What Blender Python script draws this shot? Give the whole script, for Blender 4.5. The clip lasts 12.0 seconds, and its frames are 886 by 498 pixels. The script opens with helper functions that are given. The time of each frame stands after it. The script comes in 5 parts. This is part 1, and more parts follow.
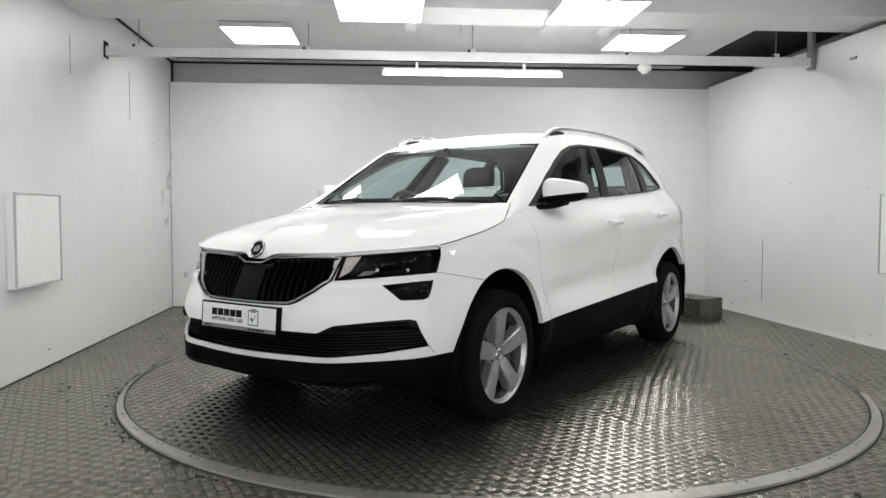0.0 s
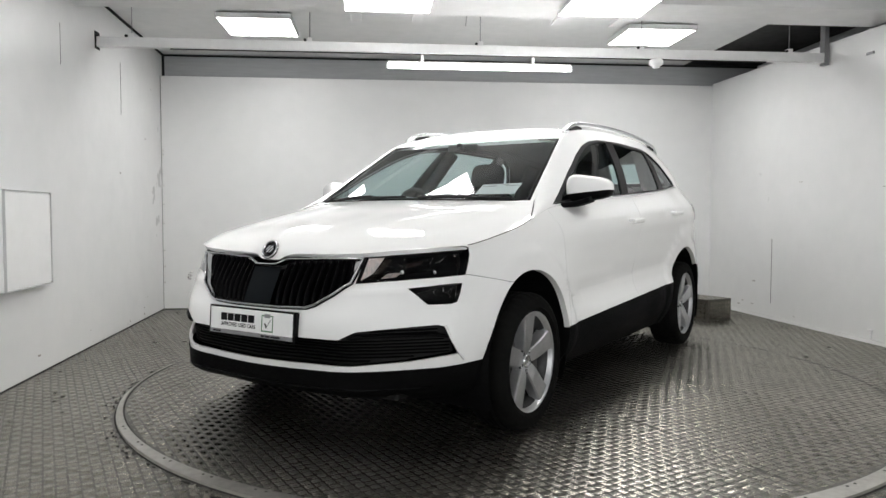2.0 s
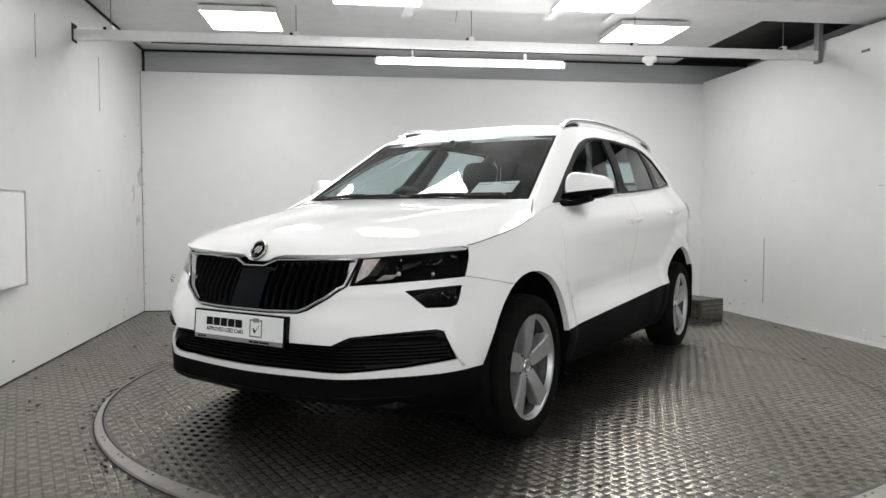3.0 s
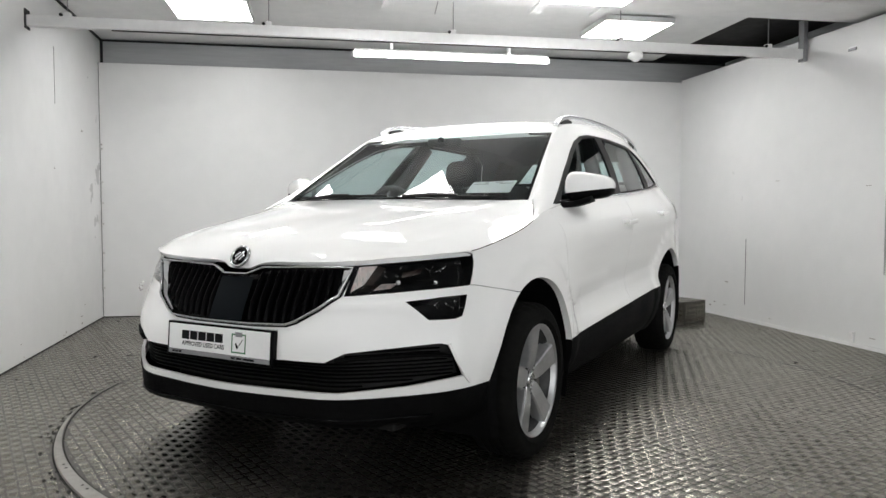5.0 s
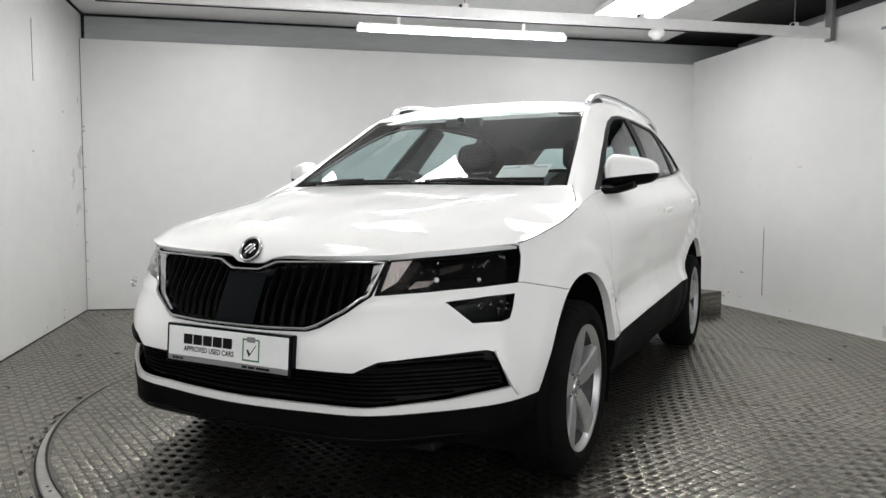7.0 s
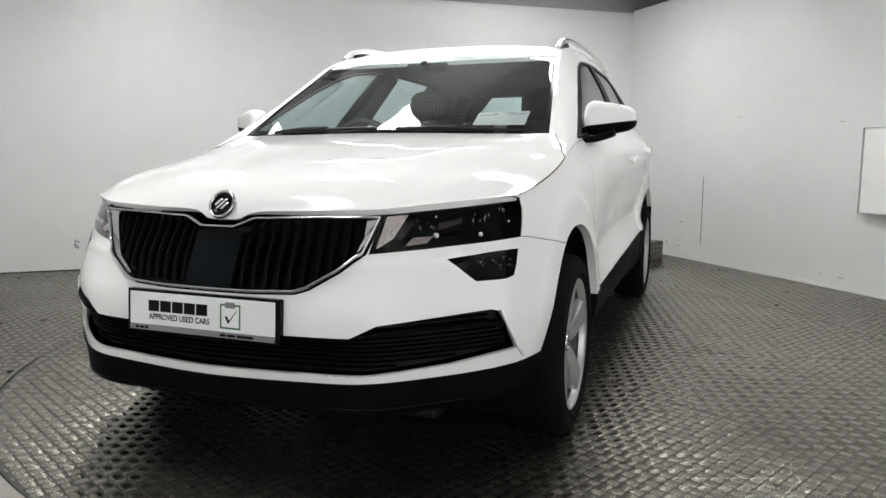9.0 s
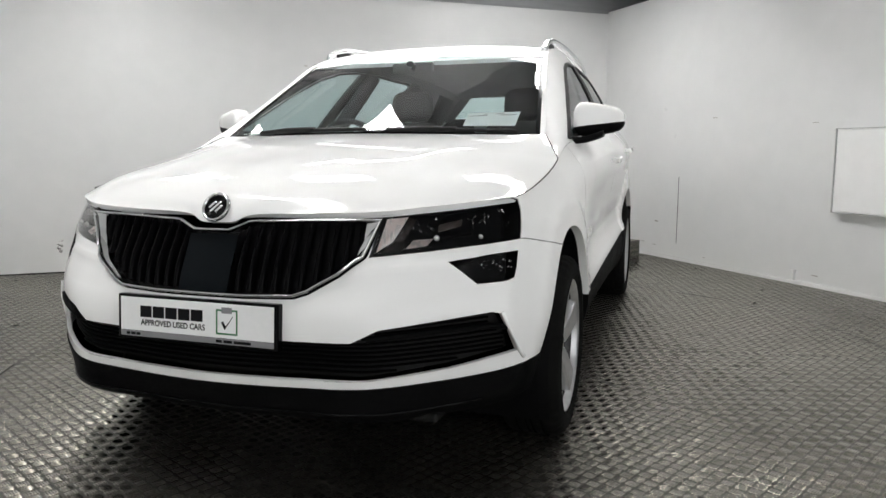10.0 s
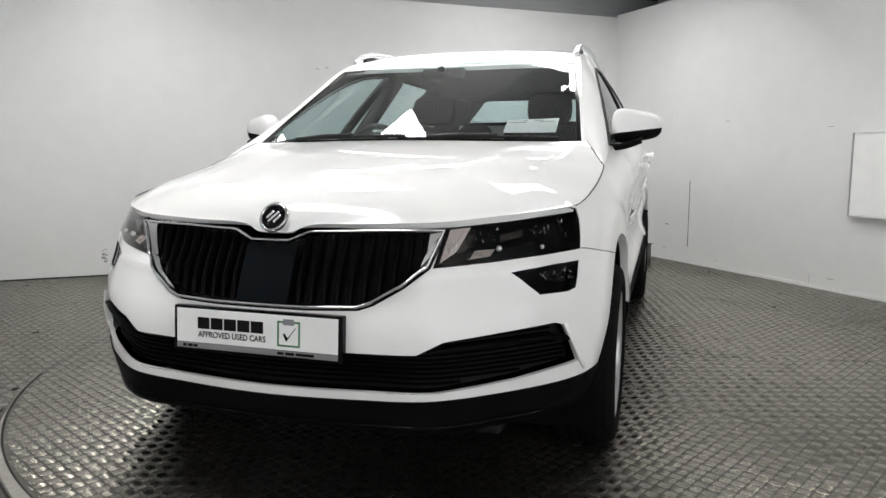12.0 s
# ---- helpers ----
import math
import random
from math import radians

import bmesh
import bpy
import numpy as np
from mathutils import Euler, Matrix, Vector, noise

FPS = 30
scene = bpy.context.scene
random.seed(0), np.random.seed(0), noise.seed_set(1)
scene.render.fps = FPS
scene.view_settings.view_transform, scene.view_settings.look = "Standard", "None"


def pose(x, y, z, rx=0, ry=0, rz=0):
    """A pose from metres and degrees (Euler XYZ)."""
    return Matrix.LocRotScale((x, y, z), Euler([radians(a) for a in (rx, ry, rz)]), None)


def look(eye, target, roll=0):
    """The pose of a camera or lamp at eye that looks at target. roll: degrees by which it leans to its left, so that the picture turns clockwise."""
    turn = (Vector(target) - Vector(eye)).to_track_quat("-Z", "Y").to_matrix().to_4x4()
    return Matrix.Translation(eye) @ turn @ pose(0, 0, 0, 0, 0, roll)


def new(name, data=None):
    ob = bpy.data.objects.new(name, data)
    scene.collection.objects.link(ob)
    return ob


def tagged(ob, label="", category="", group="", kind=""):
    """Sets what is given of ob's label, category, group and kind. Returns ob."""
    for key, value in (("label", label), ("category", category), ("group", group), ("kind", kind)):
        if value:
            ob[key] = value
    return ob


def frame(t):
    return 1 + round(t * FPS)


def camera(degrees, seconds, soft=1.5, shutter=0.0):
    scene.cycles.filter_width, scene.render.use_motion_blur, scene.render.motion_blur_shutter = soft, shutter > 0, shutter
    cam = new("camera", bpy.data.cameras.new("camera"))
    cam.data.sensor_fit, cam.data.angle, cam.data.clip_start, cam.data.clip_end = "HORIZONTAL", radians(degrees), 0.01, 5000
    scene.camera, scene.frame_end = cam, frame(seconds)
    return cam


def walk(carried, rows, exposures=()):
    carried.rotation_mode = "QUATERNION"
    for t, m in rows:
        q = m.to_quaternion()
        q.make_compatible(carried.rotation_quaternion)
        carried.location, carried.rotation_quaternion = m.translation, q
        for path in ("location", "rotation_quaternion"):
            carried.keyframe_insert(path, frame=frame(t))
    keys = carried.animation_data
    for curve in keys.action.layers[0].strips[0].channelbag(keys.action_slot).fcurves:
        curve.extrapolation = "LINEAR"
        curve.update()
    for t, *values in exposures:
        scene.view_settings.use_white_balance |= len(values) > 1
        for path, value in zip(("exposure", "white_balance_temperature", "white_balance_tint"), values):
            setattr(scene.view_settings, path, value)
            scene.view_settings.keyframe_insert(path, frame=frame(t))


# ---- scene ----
from mathutils import geometry

cam = camera(63.4, 12.0)
PATH = [
    (0, (-0.035, -0.016, 1.012), (0.098, 1.977, 0.918), 0.1),
    (0.5, (-0.065, 0.007, 1.011), (0.085, 1.999, 0.917), 0.1),
    (1, (-0.109, 0.062, 1.02), (0.055, 2.053, 0.923), 0.1),
    (1.5, (-0.161, 0.136, 1.012), (0.007, 2.127, 0.916), 0.1),
    (2, (-0.212, 0.205, 1.007), (-0.032, 2.194, 0.911), 0.1),
    (2.5, (-0.244, 0.292, 0.995), (-0.046, 2.28, 0.899), 0.1),
    (3, (-0.263, 0.352, 1.002), (-0.034, 2.337, 0.906), 0.1),
    (3.5, (-0.278, 0.419, 1.005), (-0.02, 2.4, 0.909), 0.1),
    (5.5, (-0.432, 0.662, 1.027), (-0.08, 2.628, 0.921), 0.1),
    (6, (-0.477, 0.719, 1.034), (-0.117, 2.682, 0.909), 0.1),
    (6.5, (-0.508, 0.847, 1.023), (-0.144, 2.81, 0.893), 0.1),
    (7, (-0.514, 0.984, 1.015), (-0.135, 2.943, 0.88), 0.2),
    (7.2, (-0.515, 1.046, 1.017), (-0.128, 3.003, 0.869), 0.2),
    (8.8, (-0.695, 1.196, 0.997), (-0.128, 3.096, 0.734), -0.0),
    (9, (-0.707, 1.211, 1.002), (-0.11, 3.102, 0.737), 0.0),
    (9.5, (-0.743, 1.233, 1.004), (-0.093, 3.106, 0.739), 0.0),
    (10, (-0.785, 1.259, 1.009), (-0.107, 3.121, 0.742), 0.0),
    (10.5, (-0.83, 1.282, 1.013), (-0.137, 3.139, 0.749), -0.0),
    (11, (-0.873, 1.297, 1.019), (-0.171, 3.151, 0.753), -0.0),
    (11.5, (-0.911, 1.322, 1.027), (-0.209, 3.176, 0.763), -0.1),
    (12, (-0.969, 1.348, 1.035), (-0.265, 3.201, 0.769), -0.0),
]
walk(cam, [(t, look(eye, target, roll)) for t, eye, target, roll in PATH])

# ---------------------------------------------------------------- light
world = bpy.data.worlds.new("world")
scene.world = world
world.use_nodes = True
world.node_tree.nodes["Background"].inputs["Color"].default_value = (0.9, 0.95, 1.0, 1)
world.node_tree.nodes["Background"].inputs["Strength"].default_value = 0.02
PANEL_GLOW, TUBE_GLOW, FILL_GLOW = 20.3, 11.8, 2.2


# ---------------------------------------------------------------- materials
def material(name, color=(0.8, 0.8, 0.8), rough=0.5, metal=0.0, coat=0.0, emit=None, glow=0.0, ior=1.5, trans=0.0, spec=0.5):
    m = bpy.data.materials.new(name)
    m.use_nodes = True
    b = m.node_tree.nodes["Principled BSDF"]
    b.inputs["Base Color"].default_value = (*color, 1)
    b.inputs["Roughness"].default_value = rough
    b.inputs["Metallic"].default_value = metal
    b.inputs["Coat Weight"].default_value = coat
    b.inputs["Coat Roughness"].default_value = 0.02
    b.inputs["IOR"].default_value = ior
    b.inputs["Specular IOR Level"].default_value = spec
    b.inputs["Transmission Weight"].default_value = trans
    if emit:
        b.inputs["Emission Color"].default_value = (*emit, 1)
        b.inputs["Emission Strength"].default_value = glow
    return m


def vary(m, scales, lo, hi, spread=0.06, bump=0.0, bump_scale=60.0, coords="Object", stretch=(1, 1, 1)):
    """Two scales of noise on a material: colour from lo to hi, roughness by spread, and fine relief."""
    n, l = m.node_tree.nodes, m.node_tree.links
    b = n["Principled BSDF"]
    co = n.new("ShaderNodeTexCoord")
    mp = n.new("ShaderNodeMapping")
    mp.inputs["Scale"].default_value = stretch
    l.new(co.outputs[coords], mp.inputs[0])
    a, c = n.new("ShaderNodeTexNoise"), n.new("ShaderNodeTexNoise")
    a.inputs["Scale"].default_value, c.inputs["Scale"].default_value = scales
    a.inputs["Detail"].default_value, c.inputs["Detail"].default_value = 5, 6
    add = n.new("ShaderNodeMath")
    add.operation = "MULTIPLY_ADD"
    add.inputs[1].default_value = 0.6
    half = n.new("ShaderNodeMath")
    half.operation = "MULTIPLY"
    half.inputs[1].default_value = 0.4
    for t in (a, c):
        l.new(mp.outputs[0], t.inputs["Vector"])
    l.new(c.outputs["Fac"], half.inputs[0])
    l.new(a.outputs["Fac"], add.inputs[0])
    l.new(half.outputs[0], add.inputs[2])
    r = n.new("ShaderNodeValToRGB")
    r.color_ramp.elements[0].position, r.color_ramp.elements[1].position = 0.33, 0.67
    r.color_ramp.elements[0].color, r.color_ramp.elements[1].color = (*lo, 1), (*hi, 1)
    l.new(add.outputs[0], r.inputs[0])
    l.new(r.outputs[0], b.inputs["Base Color"])
    rr = n.new("ShaderNodeMapRange")
    base = b.inputs["Roughness"].default_value
    rr.inputs[1].default_value, rr.inputs[2].default_value = 0.3, 0.7
    rr.inputs[3].default_value, rr.inputs[4].default_value = base + spread, max(0.02, base - spread)
    l.new(add.outputs[0], rr.inputs[0])
    l.new(rr.outputs[0], b.inputs["Roughness"])
    if bump:
        f = n.new("ShaderNodeTexNoise")
        f.inputs["Scale"].default_value, f.inputs["Detail"].default_value = bump_scale, 4
        l.new(mp.outputs[0], f.inputs["Vector"])
        bp = n.new("ShaderNodeBump")
        bp.inputs["Strength"].default_value, bp.inputs["Distance"].default_value = bump, 0.01
        l.new(f.outputs["Fac"], bp.inputs["Height"])
        l.new(bp.outputs[0], b.inputs["Normal"])
    return m


WALL = vary(material("white wall panel", rough=0.34), (0.7, 6), (0.675, 0.68, 0.68), (0.73, 0.73, 0.73), 0.08, 0.08, 9)
CEIL = vary(material("white ceiling paint", rough=0.6), (0.9, 9), (0.70, 0.71, 0.71), (0.80, 0.80, 0.80), 0.08, 0.15, 30)
BEAM = vary(material("white beam paint", rough=0.55), (1.1, 9), (0.70, 0.70, 0.70), (0.80, 0.80, 0.80), 0.08, 0.1, 30)
GREY = vary(material("grey steel lintel", rough=0.5), (1.5, 12), (0.34, 0.35, 0.36), (0.44, 0.45, 0.46), 0.08, 0.1, 30, stretch=(0.3, 1, 3))
DARK = vary(material("shaded void", rough=0.9), (1.5, 12), (0.03, 0.03, 0.03), (0.06, 0.06, 0.06), 0.05)
LINE = material("black joint", (0.015, 0.015, 0.015), 0.9)
TRAY = vary(material("white tray paint", rough=0.4), (2, 20), (0.68, 0.68, 0.68), (0.78, 0.78, 0.78), 0.08)
PANEL = material("lit panel", (0.9, 0.9, 0.9), 0.5, emit=(1.0, 0.995, 0.985), glow=PANEL_GLOW)
TUBE = material("lit tube", (0.9, 0.9, 0.9), 0.5, emit=(1.0, 0.995, 0.985), glow=TUBE_GLOW)
FRONT_FILL = material("front fill glow", (0.8, 0.8, 0.8), 0.9, emit=(0.99, 1.0, 1.0), glow=FILL_GLOW)
PLASTIC = vary(material("white plastic", rough=0.35), (1.5, 12), (0.79, 0.79, 0.785), (0.84, 0.84, 0.835), 0.05)
EDGE_SHADE = material("cabinet edge shade", (0.50, 0.50, 0.50), 0.5)
PLATE = vary(material("tread plate", rough=0.36, metal=0.9), (0.9, 14), (0.085, 0.081, 0.071), (0.150, 0.143, 0.126), 0.08, 0.10, 160)
BAR = vary(material("tread bar", rough=0.23, metal=0.95), (0.8, 20), (0.30, 0.285, 0.247), (0.52, 0.495, 0.43), 0.07)
RING = vary(material("brushed steel ring", rough=0.38, metal=0.95), (1.2, 30), (0.40, 0.388, 0.36), (0.58, 0.562, 0.525), 0.12, 0.08, 120)
GRIME = vary(material("floor grime", rough=0.85), (3, 40), (0.012, 0.011, 0.01), (0.05, 0.045, 0.04), 0.05)


# ---------------------------------------------------------------- builders
def link(name, bm, mat, parent=None, label="", smooth=False):
    me = bpy.data.meshes.new(name)
    bm.to_mesh(me)
    bm.free()
    for m in (mat if isinstance(mat, (list, tuple)) else [mat]):
        me.materials.append(m)
    if smooth:
        me.shade_smooth()
    ob = new(name, me)
    ob.parent = parent
    if label:
        ob["label"] = label
    return ob


def part(name, bm, mat, parent, label="", smooth=False):
    return link(name, bm, mat, parent, label, smooth)


def box(bm, lo, hi, bevel=0.0):
    lo, hi = Vector(lo), Vector(hi)
    r = bmesh.ops.create_cube(bm, size=1, matrix=Matrix.Translation((lo + hi) / 2) @ Matrix.Diagonal((*(hi - lo), 1)))
    if bevel:
        es = list({e for v in r["verts"] for e in v.link_edges})
        bmesh.ops.bevel(bm, geom=es, offset=bevel, segments=2, affect="EDGES", profile=0.5)
    return bm


def boxed(lo, hi, bevel=0.0):
    return box(bmesh.new(), lo, hi, bevel)


def rod(bm, a, b, r, seg=12, r2=None):
    a, b = Vector(a), Vector(b)
    d = b - a
    m = Matrix.Translation((a + b) / 2) @ d.to_track_quat("Z", "Y").to_matrix().to_4x4()
    bmesh.ops.create_cone(bm, cap_ends=True, segments=seg, radius1=r, radius2=r if r2 is None else r2, depth=d.length, matrix=m)
    return bm


def empty(name, label="", category="", group="", at=None):
    ob = new(name)
    if at is not None:
        ob.matrix_basis = at
    return tagged(ob, label, category, group)


# ---------------------------------------------------------------- room
XL, XR, YB, YF = -2.43, 3.56, 7.98, -1.3
WALL_TOP, CEIL_Z, BEAM_Z = 2.445, 2.69, 2.50
LEFT_SLOPE, RIGHT_SLOPE = 0.042, 0.052  # the side walls do not stand quite square to the back wall
ON_LEFT = Matrix.Translation((XL - .038, YB, 0)) @ Matrix.Rotation(math.atan(LEFT_SLOPE), 4, "Z") @ Matrix.Translation((-XL, -YB, 0))
ON_RIGHT = Matrix.Translation((XR - .05, YB, 0)) @ Matrix.Rotation(math.atan(RIGHT_SLOPE), 4, "Z") @ Matrix.Translation((-XR, -YB, 0))


def left_x(y):
    return XL - .038 + (YB - y) * LEFT_SLOPE


def right_x(y):
    return XR - .05 + (YB - y) * RIGHT_SLOPE


def turned(ob, m):
    ob.matrix_basis = m
    return ob



tagged(link("floor", boxed((XL - 0.3, YF - 0.3, -0.12), (5.3, YB + 0.5, -0.008)), GRIME), "dirty concrete base under metal floor sheets", "floor", kind="structure")
tagged(link("wall_back", boxed((XL - .08, YB, -0.008), (XR + 0.08, YB + 0.08, WALL_TOP), 0.003), WALL), "white painted panel wall with faint marks", "wall", kind="structure")
tagged(turned(link("wall_left", boxed((XL - 0.10, YF, -0.008), (XL, YB + 0.4, CEIL_Z + 0.02)), WALL), ON_LEFT), "white painted panel wall with vertical joints", "wall", kind="structure")
tagged(turned(link("wall_right", boxed((XR, YF, -0.008), (XR + 0.08, YB, WALL_TOP + 0.02), 0.003), WALL), ON_RIGHT), "white painted partition wall open above", "wall", kind="structure")
FILL_X0, FILL_X1, FILL_TOP = -2.42, 3.45, 2.45  # unseen opening behind the camera, made for the fill light
bm = boxed((XL - 0.1, YF - 0.1, -0.008), (FILL_X0, YF, CEIL_Z + 0.02))
box(bm, (FILL_X1, YF - 0.1, -0.008), (5.3, YF, CEIL_Z + 0.02))
box(bm, (FILL_X0, YF - 0.1, FILL_TOP), (FILL_X1, YF, CEIL_Z + 0.02))
tagged(link("wall_front", bm, WALL), "unseen white wall with a wide opening for the added fill light", "wall", kind="structure")
# Glowing sheet added out of view to brighten the car's nose and near flank.
tagged(link("backdrop", boxed((FILL_X0 - 0.5, YF - 1.1, -0.1), (FILL_X1 + 0.5, YF - 1.05, FILL_TOP + 0.4)), FRONT_FILL), "unseen glowing panel added as fill light behind the camera", "backdrop", kind="structure")
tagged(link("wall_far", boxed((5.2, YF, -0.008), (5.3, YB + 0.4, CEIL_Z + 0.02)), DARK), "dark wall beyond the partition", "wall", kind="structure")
tagged(link("lintel", boxed((XL - .08, YB + 0.10, WALL_TOP - 0.3), (5.2, YB + 0.30, CEIL_Z - 0.012)), GREY), "grey steel lintel above the back wall", "beam", kind="structure")
tagged(link("ceiling", boxed((XL - 0.1, YF - 0.1, CEIL_Z), (3.22, YB + 0.4, CEIL_Z + 0.1)), CEIL), "flat off-white painted ceiling", "ceiling", kind="structure")
# The ceiling runs on here; its shade is put in as near-black colour.
tagged(link("ceiling_shaded", boxed((3.22, YF - 0.1, CEIL_Z + 0.05), (5.3, YB + 0.4, CEIL_Z + 0.15)), DARK), "ceiling beyond the partition with its shade put in as near-black colour", "ceiling", kind="structure")
tagged(link("ceiling_beam", boxed((XL + 0.002, 5.20, BEAM_Z), (5.15, 5.66, CEIL_Z - 0.002), 0.008), BEAM), "white painted boxed beam across the ceiling", "beam", kind="structure")
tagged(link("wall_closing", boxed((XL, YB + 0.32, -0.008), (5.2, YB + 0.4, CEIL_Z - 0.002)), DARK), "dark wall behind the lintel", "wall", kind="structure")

# ---------------------------------------------------------------- lamps
def ceiling_panel(x, y, z, hang=0.045, rails=False):
    """A 600 mm lit panel: shallow tray with a rim round the diffuser."""
    p = empty("panel_light", "lit square white panel light on the ceiling", "light", "ceiling panel lights", pose(x, y, z))
    bm = bmesh.new()
    for lo, hi in (((-0.31, -0.31, 0), (0.31, -0.297, hang)), ((-0.31, 0.297, 0), (0.31, 0.31, hang)), ((-0.31, -0.297, 0), (-0.297, 0.297, hang)), ((0.297, -0.297, 0), (0.31, 0.297, hang))):
        box(bm, lo, hi, 0.002)
    part("frame", bm, TRAY, p, "white metal frame")
    part("back_tray", boxed((-0.297, -0.297, 0.02), (0.297, 0.297, hang)), TRAY, p)
    part("diffuser", boxed((-0.297, -0.297, 0.002), (0.297, 0.297, 0.012)), PANEL, p, "bright white diffuser")
    if rails:
        for x0 in (-0.27, 0.19):
            part("mounting_rail", boxed((x0, -0.36, hang), (x0 + 0.08, 0.66, hang + 0.022), 0.003), TRAY, p)
    return p


ceiling_panel(-1.24, 6.66, 2.63)
ceiling_panel(2.28, 6.68, 2.63)
ceiling_panel(-0.14, 5.14, 2.455, 0.022, True)
ceiling_panel(1.40, 5.11, 2.455, 0.022, True)
ceiling_panel(-1.24, 3.4, 2.63)
# Unseen panel, added to mirror the left one and brighten the car's near flank.
ceiling_panel(2.28, 3.4, 2.63)



# ---------------------------------------------------------------- car materials
PAINT = material("white car paint", (0.90, 0.90, 0.895), 0.4, coat=1.0, spec=0.0)
BLACK = vary(material("black textured plastic", rough=0.6, spec=0.03), (4, 60), (0.003, 0.003, 0.0033), (0.006, 0.006, 0.0063), 0.06, 0.2, 400)
GLOSS = material("gloss black plastic", (0.003, 0.003, 0.0035), 0.16, spec=0.1)
SEAL = material("black rubber seal", (0.006, 0.006, 0.006), 0.5, spec=0.25)
CHROME = material("chrome", (0.52, 0.525, 0.53), 0.10, 1.0)
SATIN = material("satin silver", (0.62, 0.63, 0.64), 0.22, 1.0)
ALLOY = vary(material("silver alloy", rough=0.36, metal=0.8), (6, 50), (0.40, 0.405, 0.415), (0.50, 0.505, 0.515), 0.06)
RUBBER = vary(material("tyre rubber", rough=0.75, spec=0.02), (6, 60), (0.006, 0.006, 0.006), (0.010, 0.010, 0.0095), 0.08, 0.15, 300)
TRIM = vary(material("dark cabin plastic", rough=0.6), (6, 80), (0.009, 0.009, 0.0095), (0.016, 0.016, 0.017), 0.05, 0.1, 300)
CLOTH = vary(material("black seat cloth", rough=0.9), (10, 200), (0.007, 0.007, 0.0075), (0.014, 0.014, 0.0145), 0.04, 0.3, 500)
# Grey cloth taken near black, so the cabin's shade lies in the colour.
LINER = vary(material("shaded grey headliner", rough=0.9), (10, 200), (0.015, 0.016, 0.0165), (0.026, 0.027, 0.0275), 0.04)
PAPER = vary(material("paper", rough=0.6), (10, 90), (0.82, 0.83, 0.83), (0.88, 0.88, 0.88), 0.04)
INK = material("black ink", (0.006, 0.006, 0.007), 0.5, spec=0.1)
GREEN = material("green ink", (0.03, 0.16, 0.06), 0.4)
STRIP = material("grey plate strip", (0.22, 0.22, 0.23), 0.35)
STEEL = vary(material("brake steel", rough=0.35, metal=1.0), (20, 90), (0.09, 0.088, 0.085), (0.16, 0.155, 0.15), 0.08)
RED = material("red lens", (0.30, 0.012, 0.012), 0.12, coat=1.0)


def glass(name, tint, f0=0.07):
    """A thin pane: clear with a tint, and mirror gloss that grows towards grazing angles."""
    m = bpy.data.materials.new(name)
    m.use_nodes = True
    n, l = m.node_tree.nodes, m.node_tree.links
    n.remove(n["Principled BSDF"])
    lw, pw, mr = n.new("ShaderNodeLayerWeight"), n.new("ShaderNodeMath"), n.new("ShaderNodeMapRange")
    lw.inputs["Blend"].default_value = 0.5
    pw.operation, pw.inputs[1].default_value = "POWER", 4.5
    l.new(lw.outputs["Facing"], pw.inputs[0])
    l.new(pw.outputs[0], mr.inputs[0])
    mr.inputs[3].default_value, mr.inputs[4].default_value = f0, 1.0
    tr, gl, mx = n.new("ShaderNodeBsdfTransparent"), n.new("ShaderNodeBsdfGlossy"), n.new("ShaderNodeMixShader")
    tr.inputs["Color"].default_value = (*tint, 1)
    gl.inputs["Roughness"].default_value = 0.004
    l.new(mr.outputs[0], mx.inputs[0])
    l.new(tr.outputs[0], mx.inputs[1])
    l.new(gl.outputs[0], mx.inputs[2])
    l.new(mx.outputs[0], n["Material Output"].inputs["Surface"])
    return m


SCREEN = glass("windscreen glass", (0.82, 0.91, 0.905), 0.042)
SIDE_GLASS = glass("side glass", (0.66, 0.79, 0.79), 0.032)
LENS = glass("clear lens", (0.95, 0.96, 0.96), 0.007)

# ---------------------------------------------------------------- car surfaces
# car frame: x ahead, y to the car's left, z up, origin under the middle of the wheelbase
CAR = pose(0.605, 5.091, 0.004, 0, 0, -128.4)
AXLES, HUB_Z, ARCH_Z = ((1.34, 0.402), (-1.32, 0.412)), 0.320, 0.345  # hub place and arch radius
RIGHT = 0.95  # the far flank stands a little closer in

